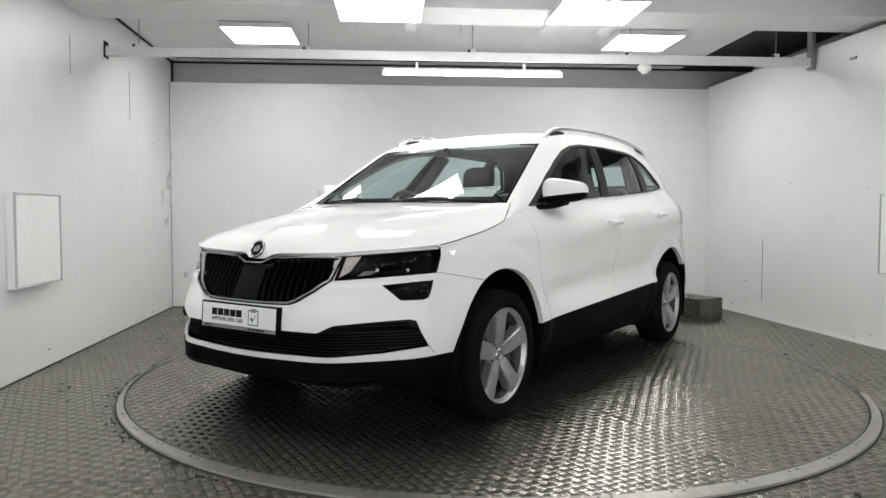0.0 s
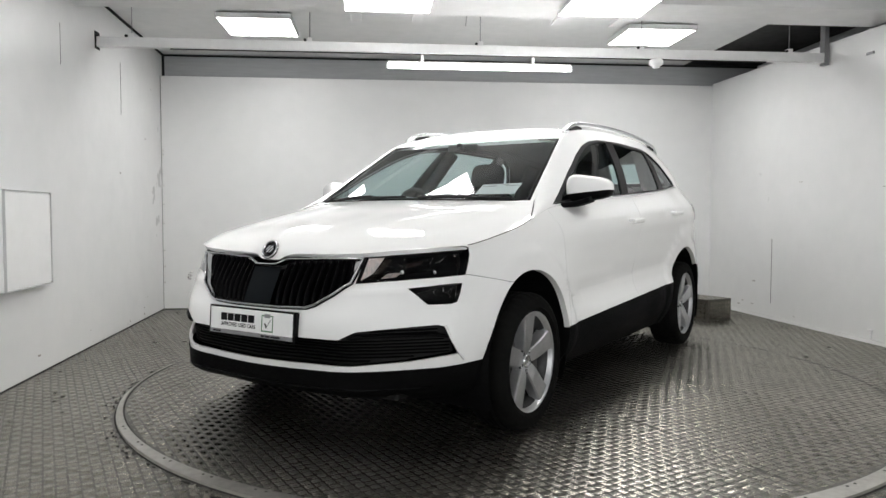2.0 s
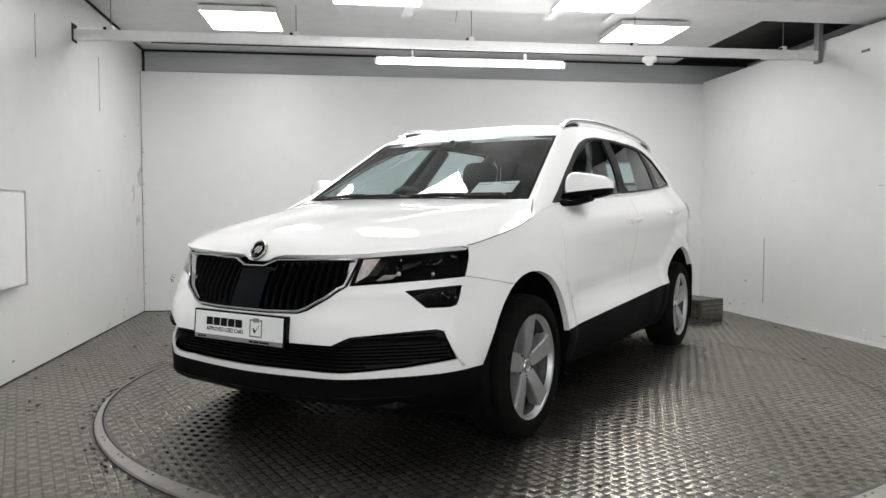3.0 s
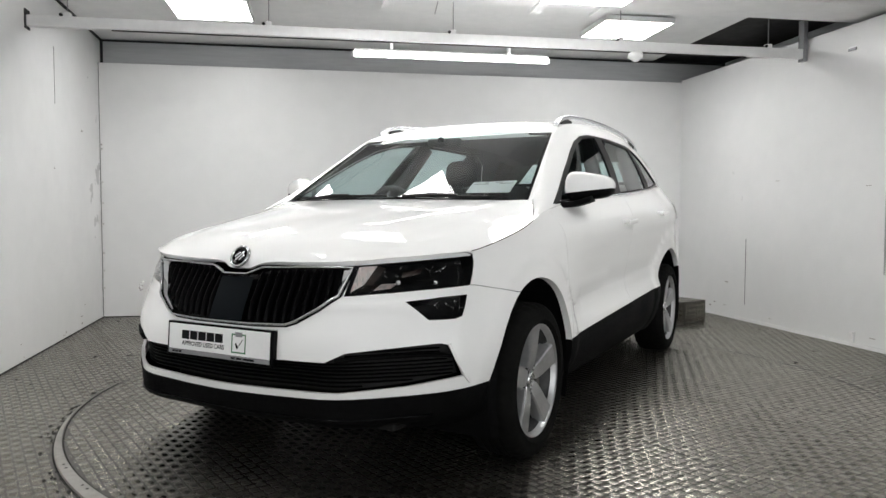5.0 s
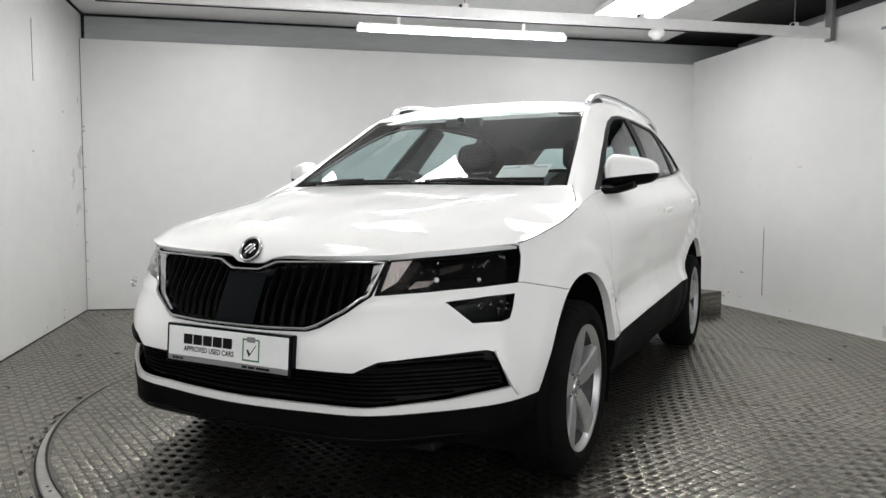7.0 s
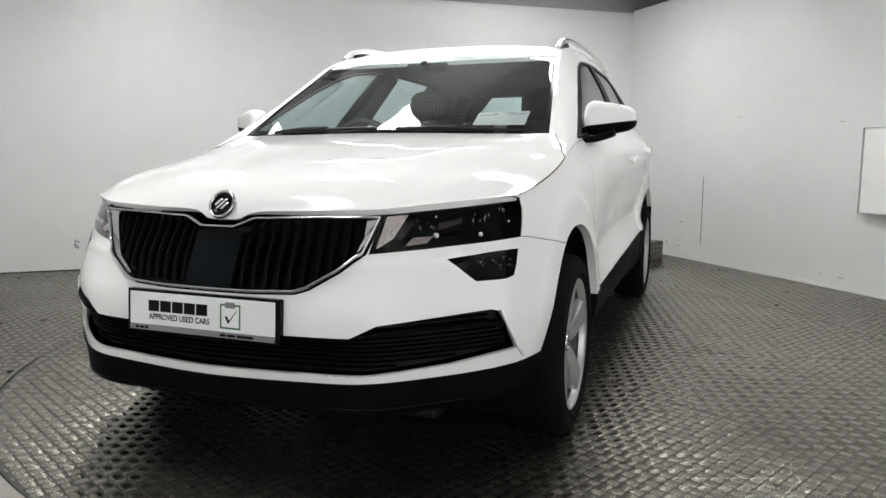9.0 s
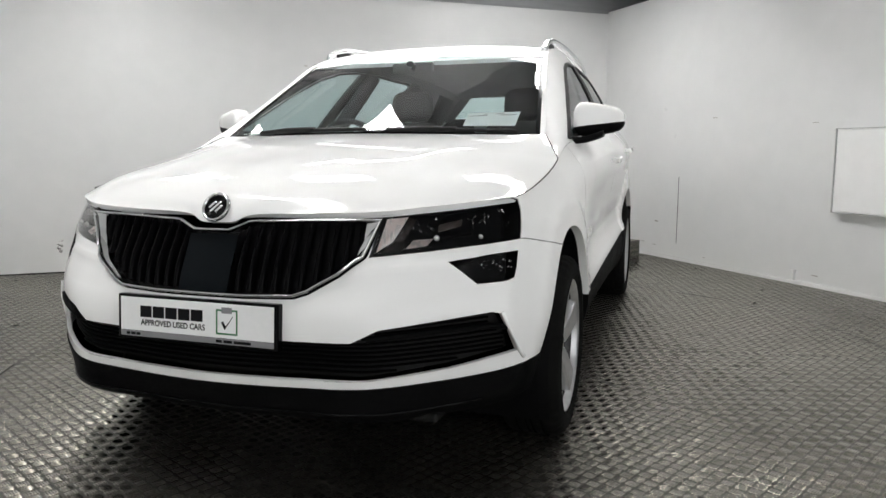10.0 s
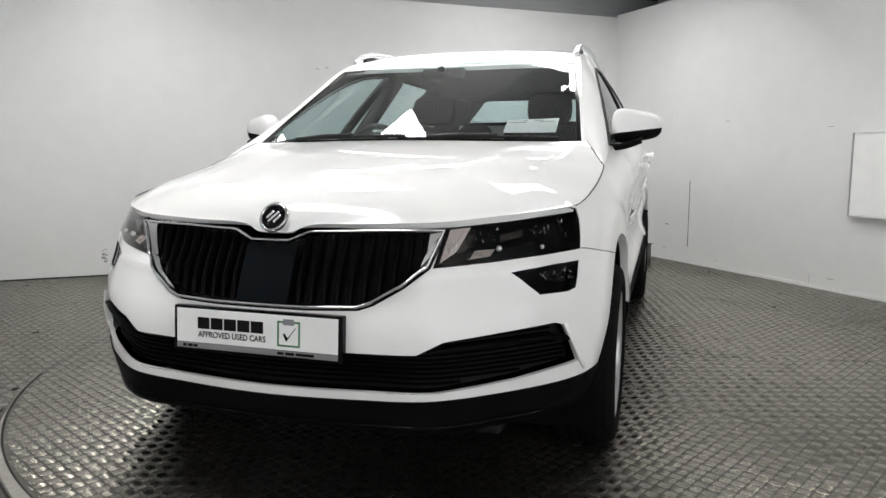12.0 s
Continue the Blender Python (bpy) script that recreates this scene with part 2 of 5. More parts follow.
SECTIONS = [  # stations from the nose round the flank to the tail; each from the sill up to the shoulder: x, y, z by row
    ([2.02, 2.15, 2.185, 2.19, 2.20, 2.195, 2.165, 2.13, 2.10], [0] * 9, [.215, .26, .33, .40, .48, .57, .66, .735, .80]),
    ([2.00, 2.138, 2.166, 2.174, 2.184, 2.176, 2.145, 2.105, 2.072], [.30] * 9, [.215, .265, .33, .40, .48, .57, .66, .74, .822]),
    ([1.97, 2.125, 2.14, 2.144, 2.148, 2.136, 2.084, 2.060, 2.045], [.50] * 9, [.22, .27, .335, .405, .485, .575, .665, .745, .831]),
    ([1.85, 1.99, 2.022, 2.030, 2.034, 2.028, 1.978, 1.952, 1.90], [.67, .675, .68, .68, .68, .68, .68, .68, .68], [.225, .28, .345, .415, .495, .585, .675, .76, .853]),
    ([1.76, 1.885, 1.917, 1.927, 1.928, 1.919, 1.870, 1.842, 1.79], [.78, .79, .80, .80, .80, .80, .80, .798, .785], [.235, .30, .36, .425, .505, .595, .685, .77, .868]),
    ([1.70, 1.81, 1.845, 1.86, 1.865, 1.85, 1.82, 1.785, 1.72], [.84, .85, .86, .862, .862, .857, .85, .845, .825], [.245, .315, .375, .435, .515, .605, .695, .78, .877]),
    ([1.62, 1.67, 1.70, 1.71, 1.71, 1.70, 1.68, 1.65, 1.56], [.86, .878, .892, .904, .913, .91, .90, .885, .846], [.25, .33, .39, .45, .53, .62, .71, .80, .905]),
    ([1.32] * 9, [.89, .92, .93, .933, .933, .928, .917, .902, .854], [.25, .33, .40, .48, .56, .66, .77, .87, .952]),
    ([.98] * 9, [.86, .91, .932, .935, .93, .928, .925, .912, .852], [.22, .30, .38, .46, .56, .68, .83, .93, 1.04]),
    ([.40] * 9, [.85, .905, .936, .934, .902, .904, .930, .922, .872], [.215, .30, .38, .465, .55, .70, .87, .96, 1.088]),
    ([-.30] * 9, [.85, .905, .936, .937, .902, .904, .932, .924, .877], [.215, .30, .38, .485, .565, .70, .885, .98, 1.125]),
    ([-.95] * 9, [.85, .905, .936, .937, .908, .910, .932, .925, .848], [.22, .30, .40, .505, .585, .71, .90, 1.0, 1.168]),
    ([-1.32] * 9, [.88, .91, .93, .93, .928, .924, .922, .915, .81], [.25, .33, .40, .48, .57, .70, .90, 1.015, 1.20]),
    ([-1.68] * 9, [.86, .89, .915, .918, .915, .905, .897, .885, .765], [.26, .33, .41, .50, .60, .73, .91, 1.035, 1.235]),
    ([-1.93, -1.97, -2.0, -2.01, -2.01, -1.99, -1.96, -1.94, -1.90], [.76, .79, .81, .815, .81, .80, .79, .77, .66], [.27, .34, .42, .51, .61, .74, .91, 1.04, 1.255]),
    ([-2.06, -2.10, -2.13, -2.14, -2.14, -2.11, -2.08, -2.06, -2.0], [.45, .46, .47, .47, .47, .46, .46, .45, .40], [.28, .35, .43, .52, .62, .75, .91, 1.04, 1.26]),
    ([-2.08, -2.12, -2.16, -2.17, -2.17, -2.14, -2.11, -2.09, -2.03], [0] * 9, [.28, .35, .43, .52, .62, .75, .91, 1.04, 1.26]),
]
HALF = np.array([np.array(s).T for s in SECTIONS])
NET = np.concatenate([HALF[:0:-1] * (1, -RIGHT, 1), HALF])
NS = len(SECTIONS) - 1


def weights(t, n):
    t = np.clip(np.asarray(t, float), 0, n - 1)
    i = np.minimum(t.astype(int), n - 2)
    f = t - i
    w = np.stack([-f + 2 * f**2 - f**3, 2 - 5 * f**2 + 3 * f**3, f + 4 * f**2 - 3 * f**3, -f**2 + f**3], -1) / 2
    return np.clip(i[..., None] + np.arange(-1, 3), 0, n - 1), w


def spline(rows, t):
    rows = np.asarray(rows, float)
    i, w = weights(t, len(rows))
    return (rows[i] * w[..., None]).sum(-2)


def crease_z(x):
    return 0.966 + (0.885 - x) * 0.0475


def body_at(u, v):
    iu, wu = weights(np.asarray(u, float) + NS, len(NET))
    iv, wv = weights(v, NET.shape[1])
    w = wu[..., :, None] * wv[..., None, :]
    p = (NET[iu[..., :, None], iv[..., None, :]] * w[..., None]).sum((-3, -2))
    for x0, arch in AXLES:  # flared shoulders round the wheel arches
        k = np.clip((arch + 0.135 - np.hypot(p[..., 0] - x0, p[..., 2] - ARCH_Z)) / 0.06, 0, 1)
        p[..., 1] += np.sign(u) * (np.abs(u) > 5) * 0.011 * k * k * (3 - 2 * k)
    # character line along the doors to the tail lamp
    d = p[..., 2] - crease_z(p[..., 0])
    k = np.clip((1.25 - p[..., 0]) / 0.5, 0, 1) * np.clip((p[..., 0] + 1.95) / 0.2, 0, 1)
    p[..., 1] += np.sign(u) * (np.abs(u) > 5) * 0.018 * k * np.maximum(0, 1.02 - np.sqrt((d / np.where(d > 0, 0.09, 0.15))**2 + 0.0004))
    # overhanging band across the bumper's corners, under the headlamps
    f = (p[..., 2] - 0.605) / 0.085
    band = np.where(f < 1, np.clip(f, 0, 1), np.clip(1 - (f - 1) / 0.25, 0, 1))
    w = np.abs(p[..., 1]) / np.where(u < 0, RIGHT, 1)
    p[..., 0] += 0.013 * band * (np.abs(u) < 4.6) * np.clip((w - 0.33) / 0.08, 0, 1) * np.clip((0.80 - w) / 0.10, 0, 1)
    # hollow crease low on the doors, rising towards the rear wheel
    low = np.abs(p[..., 2] - (0.575 + (0.95 - p[..., 0]) * 0.045))
    k = np.clip((0.90 - p[..., 0]) / 0.2, 0, 1) * np.clip((p[..., 0] + 1.0) / 0.2, 0, 1)
    p[..., 1] -= np.sign(u) * (np.abs(u) > 5) * 0.013 * k * np.maximum(0, 1.02 - np.sqrt((low / 0.085)**2 + 0.0004))
    return p


def normals_of(fn, u, v, e=0.02, lim=((-99, 99), (-99, 99))):
    a = fn(np.clip(u + e, *lim[0]), v) - fn(np.clip(u - e, *lim[0]), v)
    b = fn(u, np.clip(v + e, *lim[1])) - fn(u, np.clip(v - e, *lim[1]))
    n = np.cross(a, b)
    return n / np.maximum(np.linalg.norm(n, axis=-1, keepdims=True), 1e-9)


class Sheet:
    """A curved sheet over (u, v), cut along lines drawn on it; pieces of it become panels."""

    def __init__(self, fn, us, vs):
        self.fn, self.lim = fn, ((us[0], us[-1]), (vs[0], vs[-1]))
        self.pts = [Vector((a, b)) for a in us for b in vs]
        self.edges = []
        self.du, self.dv = np.linspace(us[0], us[-1], 700), np.linspace(vs[0], vs[-1], 90)
        self.gu, self.gv = np.meshgrid(self.du, self.dv, indexing="ij")
        self.g = fn(self.gu, self.gv)

    def find(self, p, axes, lo=-99, hi=99):
        """(u, v) where the sheet shows p in the view along the axis left out; u within lo, hi."""
        d = sum((self.g[..., k] - p[k])**2 for k in axes) + 1e3 * ((self.gu < lo) | (self.gu > hi))
        i = np.unravel_index(np.argmin(d), d.shape)
        q = np.array([self.gu[i], self.gv[i]])
        for _ in range(6):
            e = 1e-3
            f0 = self.fn(*q)
            jac = np.stack([(self.fn(q[0] + e, q[1]) - f0) / e, (self.fn(q[0], q[1] + e) - f0) / e], -1)[list(axes)]
            r = np.array([p[k] for k in axes]) - f0[list(axes)]
            step = np.linalg.lstsq(jac, r, rcond=None)[0]
            q = q + np.clip(step, -0.3, 0.3)
            q = np.array([np.clip(q[0], *self.lim[0]), np.clip(q[1], *self.lim[1])])
        return q

    def line(self, pts, axes, lo=-99, hi=99, closed=False, step=0.02):
        out = []
        seq = list(pts) + ([pts[0]] if closed else [])
        for a, b in zip(seq, seq[1:]):
            a, b = np.array(a, float), np.array(b, float)
            k = max(1, int(np.linalg.norm((b - a)[list(axes)]) / step))
            out += [self.find(a + (b - a) * i / k, axes, lo, hi) for i in range(k)]
        if not closed:
            out.append(self.find(np.array(seq[-1], float), axes, lo, hi))
        self.mark(out, closed)
        return np.array(out)

    def mark(self, uv, closed):
        i = len(self.pts)
        self.pts += [Vector((float(a), float(b))) for a, b in uv]
        n = len(uv)
        self.edges += [(i + k, i + (k + 1) % n) for k in range(n if closed else n - 1)]

    def cut(self, classify):
        """Triangles by class; classify(u, v, p) of all the middles gives names."""
        v, _, f, *_ = geometry.delaunay_2d_cdt(self.pts, self.edges, [], 0, 1e-5)
        self.uv = np.array([tuple(q) for q in v])
        self.tri = np.array([t for t in f if len(t) == 3])
        a, b, c = (self.uv[self.tri[:, k]] for k in range(3))
        self.tri = self.tri[np.abs(np.cross(b - a, c - a)) > 1e-9]
        m = self.uv[self.tri].mean(1)
        self.names = np.array(classify(m[:, 0], m[:, 1], self.fn(m[:, 0], m[:, 1])), dtype=object)

    def panel(self, name, ob_name, mat, parent, label="", offset=0.0, gap=0.0015, flange=0.014, only=None, flip=False):
        t = self.tri[self.names == name]
        if name == "bumper":  # leave out slivers cut off by the wheel arches
            mark = np.arange(len(self.uv))
            for _ in range(400):
                low = mark[t].min(1)
                before = mark.copy()
                for j in range(3):
                    np.minimum.at(mark, t[:, j], low)
                if (mark == before).all():
                    break
            t = t[mark[t[:, 0]] == np.bincount(mark[t[:, 0]]).argmax()]
        return sheet_mesh(self.fn, self.uv, t, self.lim, ob_name, mat, parent, label, offset, gap, flange, flip)


def sheet_mesh(fn, uv, tri, lim, name, mat, parent, label="", offset=0.0, gap=0.0, flange=0.0, flip=False):
    ids, t = np.unique(tri, return_inverse=True)
    t = t.reshape(-1, 3)
    q = uv[ids]
    p, n = fn(q[:, 0], q[:, 1]), normals_of(fn, q[:, 0], q[:, 1], lim=lim)
    face = np.cross(p[t[:, 1]] - p[t[:, 0]], p[t[:, 2]] - p[t[:, 0]])
    wrong = (face * n[t[:, 0]]).sum(-1) < 0
    t[wrong] = t[wrong][:, ::-1]
    if flip:
        n, t = -n, t[:, ::-1]
    e = np.concatenate([t[:, [0, 1]], t[:, [1, 2]], t[:, [2, 0]]])
    third = np.concatenate([t[:, 2], t[:, 0], t[:, 1]])
    key = np.sort(e, 1) @ np.array([1 << 24, 1])
    _, first, count = np.unique(key, return_index=True, return_counts=True)
    rim = first[count == 1]
    be, bt = e[rim], third[rim]
    if gap and len(be):
        d = p[be[:, 1]] - p[be[:, 0]]
        inw = p[bt] - p[be[:, 0]]
        inw -= d * ((inw * d).sum(-1) / np.maximum((d * d).sum(-1), 1e-12))[:, None]
        inw /= np.maximum(np.linalg.norm(inw, axis=-1, keepdims=True), 1e-9)
        move = np.zeros_like(p)
        np.add.at(move, be[:, 0], inw)
        np.add.at(move, be[:, 1], inw)
        ln = np.linalg.norm(move, axis=-1, keepdims=True)
        p = p + np.where(ln > 1e-6, move / np.maximum(ln, 1e-9), 0) * gap
    p = p + n * offset
    verts, norms, faces = [p], [n], [tuple(int(k) for k in f) for f in t]
    if flange and len(be):
        b0 = len(p)
        a, c = p[be[:, 0]], p[be[:, 1]]
        out = np.cross(c - a, n[be[:, 0]])
        out /= np.maximum(np.linalg.norm(out, axis=-1, keepdims=True), 1e-9)
        verts += [a, c, c - n[be[:, 1]] * flange, a - n[be[:, 0]] * flange]
        norms += [out] * 4
        k = len(be)
        faces += [(b0 + k + i, b0 + i, b0 + 3 * k + i, b0 + 2 * k + i) for i in range(k)]
    me = bpy.data.meshes.new(name)
    me.from_pydata(np.concatenate(verts).tolist(), [], faces)
    me.materials.append(mat)
    me.shade_smooth()
    me.normals_split_custom_set_from_vertices(np.concatenate(norms).tolist())
    ob = new(name, me)
    ob.parent = parent
    if label:
        ob["label"] = label
    return ob


def inside(poly, u, v):
    poly = np.asarray(poly)
    x0, y0 = poly[:, 0], poly[:, 1]
    x1, y1 = np.roll(x0, -1), np.roll(y0, -1)
    hit = np.zeros(np.shape(u), bool)
    for a, b, c, d in zip(x0, y0, x1, y1):
        if b != d:
            hit ^= ((b > v) != (d > v)) & (u < (c - a) * (v - b) / (d - b) + a)
    return hit


def steps(fn, knots, metre):
    """Parameter values about a metre apart along fn."""
    t = np.linspace(knots[0], knots[-1], 4000)
    s = np.concatenate([[0], np.cumsum(np.linalg.norm(np.diff(fn(t), axis=0), axis=1))])
    return np.interp(np.linspace(0, s[-1], int(s[-1] / metre) + 1), s, t)


car = empty("car", "white compact SUV parked on the turntable with closed doors", "car", at=CAR)

# ---- flanks, nose and tail
flank = Sheet(body_at, steps(lambda t: body_at(t, 0 * t + 4), (-NS, NS), 0.033), np.linspace(0, 8, 30))
MIRROR = (1, -1)


def lip_z(y):
    return 0.352 + 0.036 * (np.abs(y) / 0.9)**2


def sill_z(x):
    return 0.434 + (0.963 - x) * 0.042


def door_x(z):
    return 0.925 + np.clip((z - 0.45) / 0.53, 0, 1.2)**2 * 0.085


def seam_z(x):
    return 0.735 + (x - 1.69) * 0.18


HOLES = {}
for sgn in MIRROR:
    side = "left" if sgn > 0 else "right"
    lo, hi = (-0.01, 6.2) if sgn > 0 else (-6.2, 0.01)
    lamp = [(2.06, .52, .841), (1.96, .655, .866), (1.86, .75, .878), (1.765, .815, .884), (1.745, .836, .872), (1.755, .847, .842), (1.806, .854, .757), (1.90, .77, .747), (2.0, .63, .732), (2.067, .478, .716)]
    fog = [(1.981, .681, .704), (1.90, .77, .713), (1.825, .848, .722), (1.85, .855, .68), (1.867, .852, .652), (1.885, .83, .644), (1.94, .752, .636)]
    for nm, pts in (("headlamp", lamp), ("fog", fog)):
        HOLES[nm, side] = flank.line([(a, b * (1 if sgn > 0 else -RIGHT), c) for a, b, c in pts], (0, 1, 2), lo, hi, True, 0.03)
    for x0, arch in AXLES:
        pts = [(x0 + arch * math.cos(radians(a)), 0.93 * sgn, ARCH_Z + arch * math.sin(radians(a))) for a in range(-20, 201, 4)]
        flank.line(pts, (0, 2), 4 if sgn > 0 else -14, 14 if sgn > 0 else -4)
    u0, u1 = (4.6, 14) if sgn > 0 else (-14, -4.6)
    flank.line([(1.58, 0, seam_z(1.58)), (1.70, 0, seam_z(1.70)), (1.806, 0, .757)], (0, 2), u0, u1)
    flank.line([(0.94, 0, sill_z(0.94)), (-0.94, 0, sill_z(-0.94))], (0, 2), u0, u1, step=0.05)
    flank.line([(x, 0, crease_z(x)) for x in np.linspace(1.15, -1.72, 30)], (0, 2), u0, u1, step=0.05)
    flank.line([(x, 0, 0.575 + (0.95 - x) * 0.045) for x in np.linspace(0.88, -0.98, 20)], (0, 2), u0, u1, step=0.05)
    flank.line([(door_x(z), 0, z) for z in np.linspace(0.43, 1.036, 12)], (0, 2), u0, u1)
    flank.line([(-0.19, 0, z) for z in np.linspace(0.47, 1.12, 10)], (0, 2), u0, u1)
    flank.line([(-1.0, 0, .57), (-1.04, 0, .68), (-1.10, 0, .78), (-1.12, 0, .95), (-1.13, 0, 1.183)], (0, 2), u0, u1)
    flank.line([(-1.66, 0, .60), (-1.80, 0, .60), (-1.92, 0, .60)], (0, 2), u0, u1)
flank.line([(0, y, lip_z(y)) for y in np.linspace(-0.76, 0.80, 40)], (1, 2), -4.5, 4.5)
for sgn in MIRROR:
    k = 1 if sgn > 0 else -RIGHT
    flank.line([(0, .80 * k, float(lip_z(.8 * k))), (0, .85 * k, .388), (0, .893 * k, .397), (0, .905 * k, .397)], (1, 2), 3.5 if sgn > 0 else -6.6, 6.6 if sgn > 0 else -3.5)
for k, lo, hi in ((1, 1, 4.4), (-RIGHT, -4.4, -1)):
    for z, y in ((.605, .315), (.690, .46), (.711, .48)):
        flank.line([(0, y * k, z), (0, .66 * k, z)], (1, 2), lo, hi)
GRILLE = [(0, .786), (.062, .786), (.125, .812), (.33, .820), (.515, .827), (.472, .716), (.415, .668), (.335, .620), (.295, .607), (.15, .602)]
LOWER = [(0, .489), (.46, .492), (.53, .527), (.62, .538), (.72, .549), (.795, .555), (.815, .548), (.838, .49), (.856, .436), (.70, .408), (.50, .387), (.25, .381), (0, .379)]


def both(half):
    """A closed outline from its left half."""
    pts = [(0, y, z) for y, z in half]
    return pts + [(0, -y * RIGHT, z) for y, z in half[::-1] if y > 0.001]


HOLES["grille", ""] = flank.line(both(GRILLE), (1, 2), -4.4, 4.4, True, 0.03)
HOLES["lower", ""] = flank.line(both(LOWER), (1, 2), -5.1, 5.1, True, 0.03)


def flank_class(u, v, p):
    x, y, z = p.T
    s = np.abs(u)
    sid = np.where(u > 0, "left", "right")
    out = np.full(len(u), "bumper", dtype=object)
    out[(x < 1.80) & (s > 4.6) & (z > seam_z(x))] = "fender"
    out[x < 1.34] = "fender"
    out[x < door_x(z)] = "front_door"
    out[x < -0.19] = "rear_door"
    rear = x < np.interp(z, [.5, .57, .68, .78, .95, 1.2], [-.98, -1.0, -1.04, -1.10, -1.12, -1.13])
    out[rear] = "quarter"
    out[(x < -1.9) & (s > 13.2)] = "tail"
    out[(x < 1.2) & (x > -1.2) & (z < sill_z(x)) & (s > 6)] = "sill"
    out[(x > 1.3) & (z < np.where(np.abs(y) > np.where(u > 0, .8, .8 * RIGHT), np.interp(np.abs(y) / np.where(u > 0, 1, RIGHT), [.8, .85, .893, .95], [float(lip_z(.8)), .388, .397, .397]), lip_z(y)))] = "lip"
    out[(x < -1.3) & (z < 0.60)] = "rear_trim"
    for k in range(len(out)):
        if out[k] in ("fender", "front_door", "rear_door", "quarter", "sill"):
            out[k] += "_" + sid[k]
    for (nm, side), poly in HOLES.items():
        out[inside(poly, u, v)] = nm + side
    for x0, arch in AXLES:
        out[(s > 4.6) & ((x - x0)**2 + (z - ARCH_Z)**2 < arch**2)] = ""
    return out


flank.cut(flank_class)
bumper = flank.panel("bumper", "front_bumper", PAINT, car, "glossy white bumper skin")
flank.panel("lip", "bumper_lip", BLACK, car, "black textured plastic lip", 0.004, 0.0)
flank.panel("rear_trim", "rear_bumper", BLACK, car, "black textured plastic", 0.002, 0.0)
flank.panel("tail", "tailgate", PAINT, car)
for side in ("left", "right"):
    flank.panel("fender_" + side, "fender", PAINT, car, flange=0.03)
    flank.panel("quarter_" + side, "quarter_panel", PAINT, car, flange=0.03)
    flank.panel("sill_" + side, "sill", BLACK, car, "black textured plastic sill", 0.0, 0.0, 0.03)
DOORS = {}
for side in ("left", "right"):
    DOORS[side] = [flank.panel("front_door_" + side, "front_door", PAINT, car), flank.panel("rear_door_" + side, "rear_door", PAINT, car)]

# ---- bonnet
top_u = np.linspace(4.8, 9, 400)
top_p = body_at(top_u, 0 * top_u + 8)
EDGE_U0, EDGE_U1 = float(np.interp(-1.745, -top_p[:, 0], top_u)), float(np.interp(-1.215, -top_p[:, 0], top_u))
SCREEN_LOW = np.array((.996, .765, 1.076))


def hood_edge(t):
    t = np.asarray(t, float)
    a = body_at(EDGE_U0 + (EDGE_U1 - EDGE_U0) * np.clip(t / 0.72, 0, 1), 0 * t + 8)
    k = np.clip((t - 0.72) / 0.28, 0, 1)[..., None]
    return a + (SCREEN_LOW - a) * k


HOOD_MID = [(2.098, 0, .803), (2.075, 0, .858), (2.01, 0, .912), (1.86, 0, .962), (1.62, 0, 1.012), (1.36, 0, 1.052), (1.09, 0, 1.086)]
HOOD_FRONT = [(2.098, 0, .803), (2.09, .055, .803), (2.074, .125, .826), (2.07, .30, .833), (2.046, .50, .843), (1.985, .62, .856), (1.90, .71, .866), (1.745, .826, .880)]


def hood_at(a, t):
    s = np.abs(a)
    mid, edge = spline(HOOD_MID, t * 6), hood_edge(t)
    front = spline(HOOD_FRONT, s * 7)
    rear0, rear1 = np.array(HOOD_MID[-1]), SCREEN_LOW
    rear = rear0 + (rear1 - rear0) * np.stack([s**2, s, s**2], -1)
    k, w = s[..., None], t[..., None]
    f0, f1 = np.array(HOOD_FRONT[0]), np.array(HOOD_FRONT[-1])
    kk = np.stack([s**2, s, s**2.4], -1)
    p = mid * (1 - kk) + edge * kk + (1 - w)**2.2 * (front - (f0 * (1 - kk) + f1 * kk)) + w * (rear - (rear0 * (1 - kk) + rear1 * kk))
    fade = np.sin(np.pi * np.clip(t, 0, 1))**0.8
    inner, outer = 0.36 + 0.30 * t, 0.60 + 0.21 * np.clip(t / 0.35, 0, 1)
    ridge = 0.0045 * np.maximum(0, 1.05 - np.sqrt(((s - inner) / 0.17)**2 + 0.0005)) + 0.008 * np.maximum(0, 1.05 - np.sqrt(((s - outer) / 0.24)**2 + 0.0005))
    p[..., 2] += fade * ridge
    p[..., 1] = p[..., 1] * np.where(a < 0, -RIGHT, 1)
    return p


hood = Sheet(hood_at, np.linspace(-1, 1, 101), np.linspace(0, 1, 44))
hood.cut(lambda u, v, p: np.full(len(u), "hood", dtype=object))
hood.panel("hood", "bonnet", PAINT, car, "glossy white bonnet with raised creases", 0.0, 0.0018, 0.02)

for sgn, lab in ((1, "left"), (-1, "right")):  # dark shut line along the bonnet's side
    bm = bmesh.new()
    line = hood_edge(np.linspace(0, 1, 60))
    line[:, 1] *= 1 if sgn > 0 else -RIGHT
    for p0, p1 in zip(line, line[1:]):
        rod(bm, Vector(p0) + Vector((0, .001 * sgn, .0005)), Vector(p1) + Vector((0, .001 * sgn, .0005)), .0019, 6)
    part("bonnet_gap", bm, SEAL, car, "dark gap beside the bonnet")

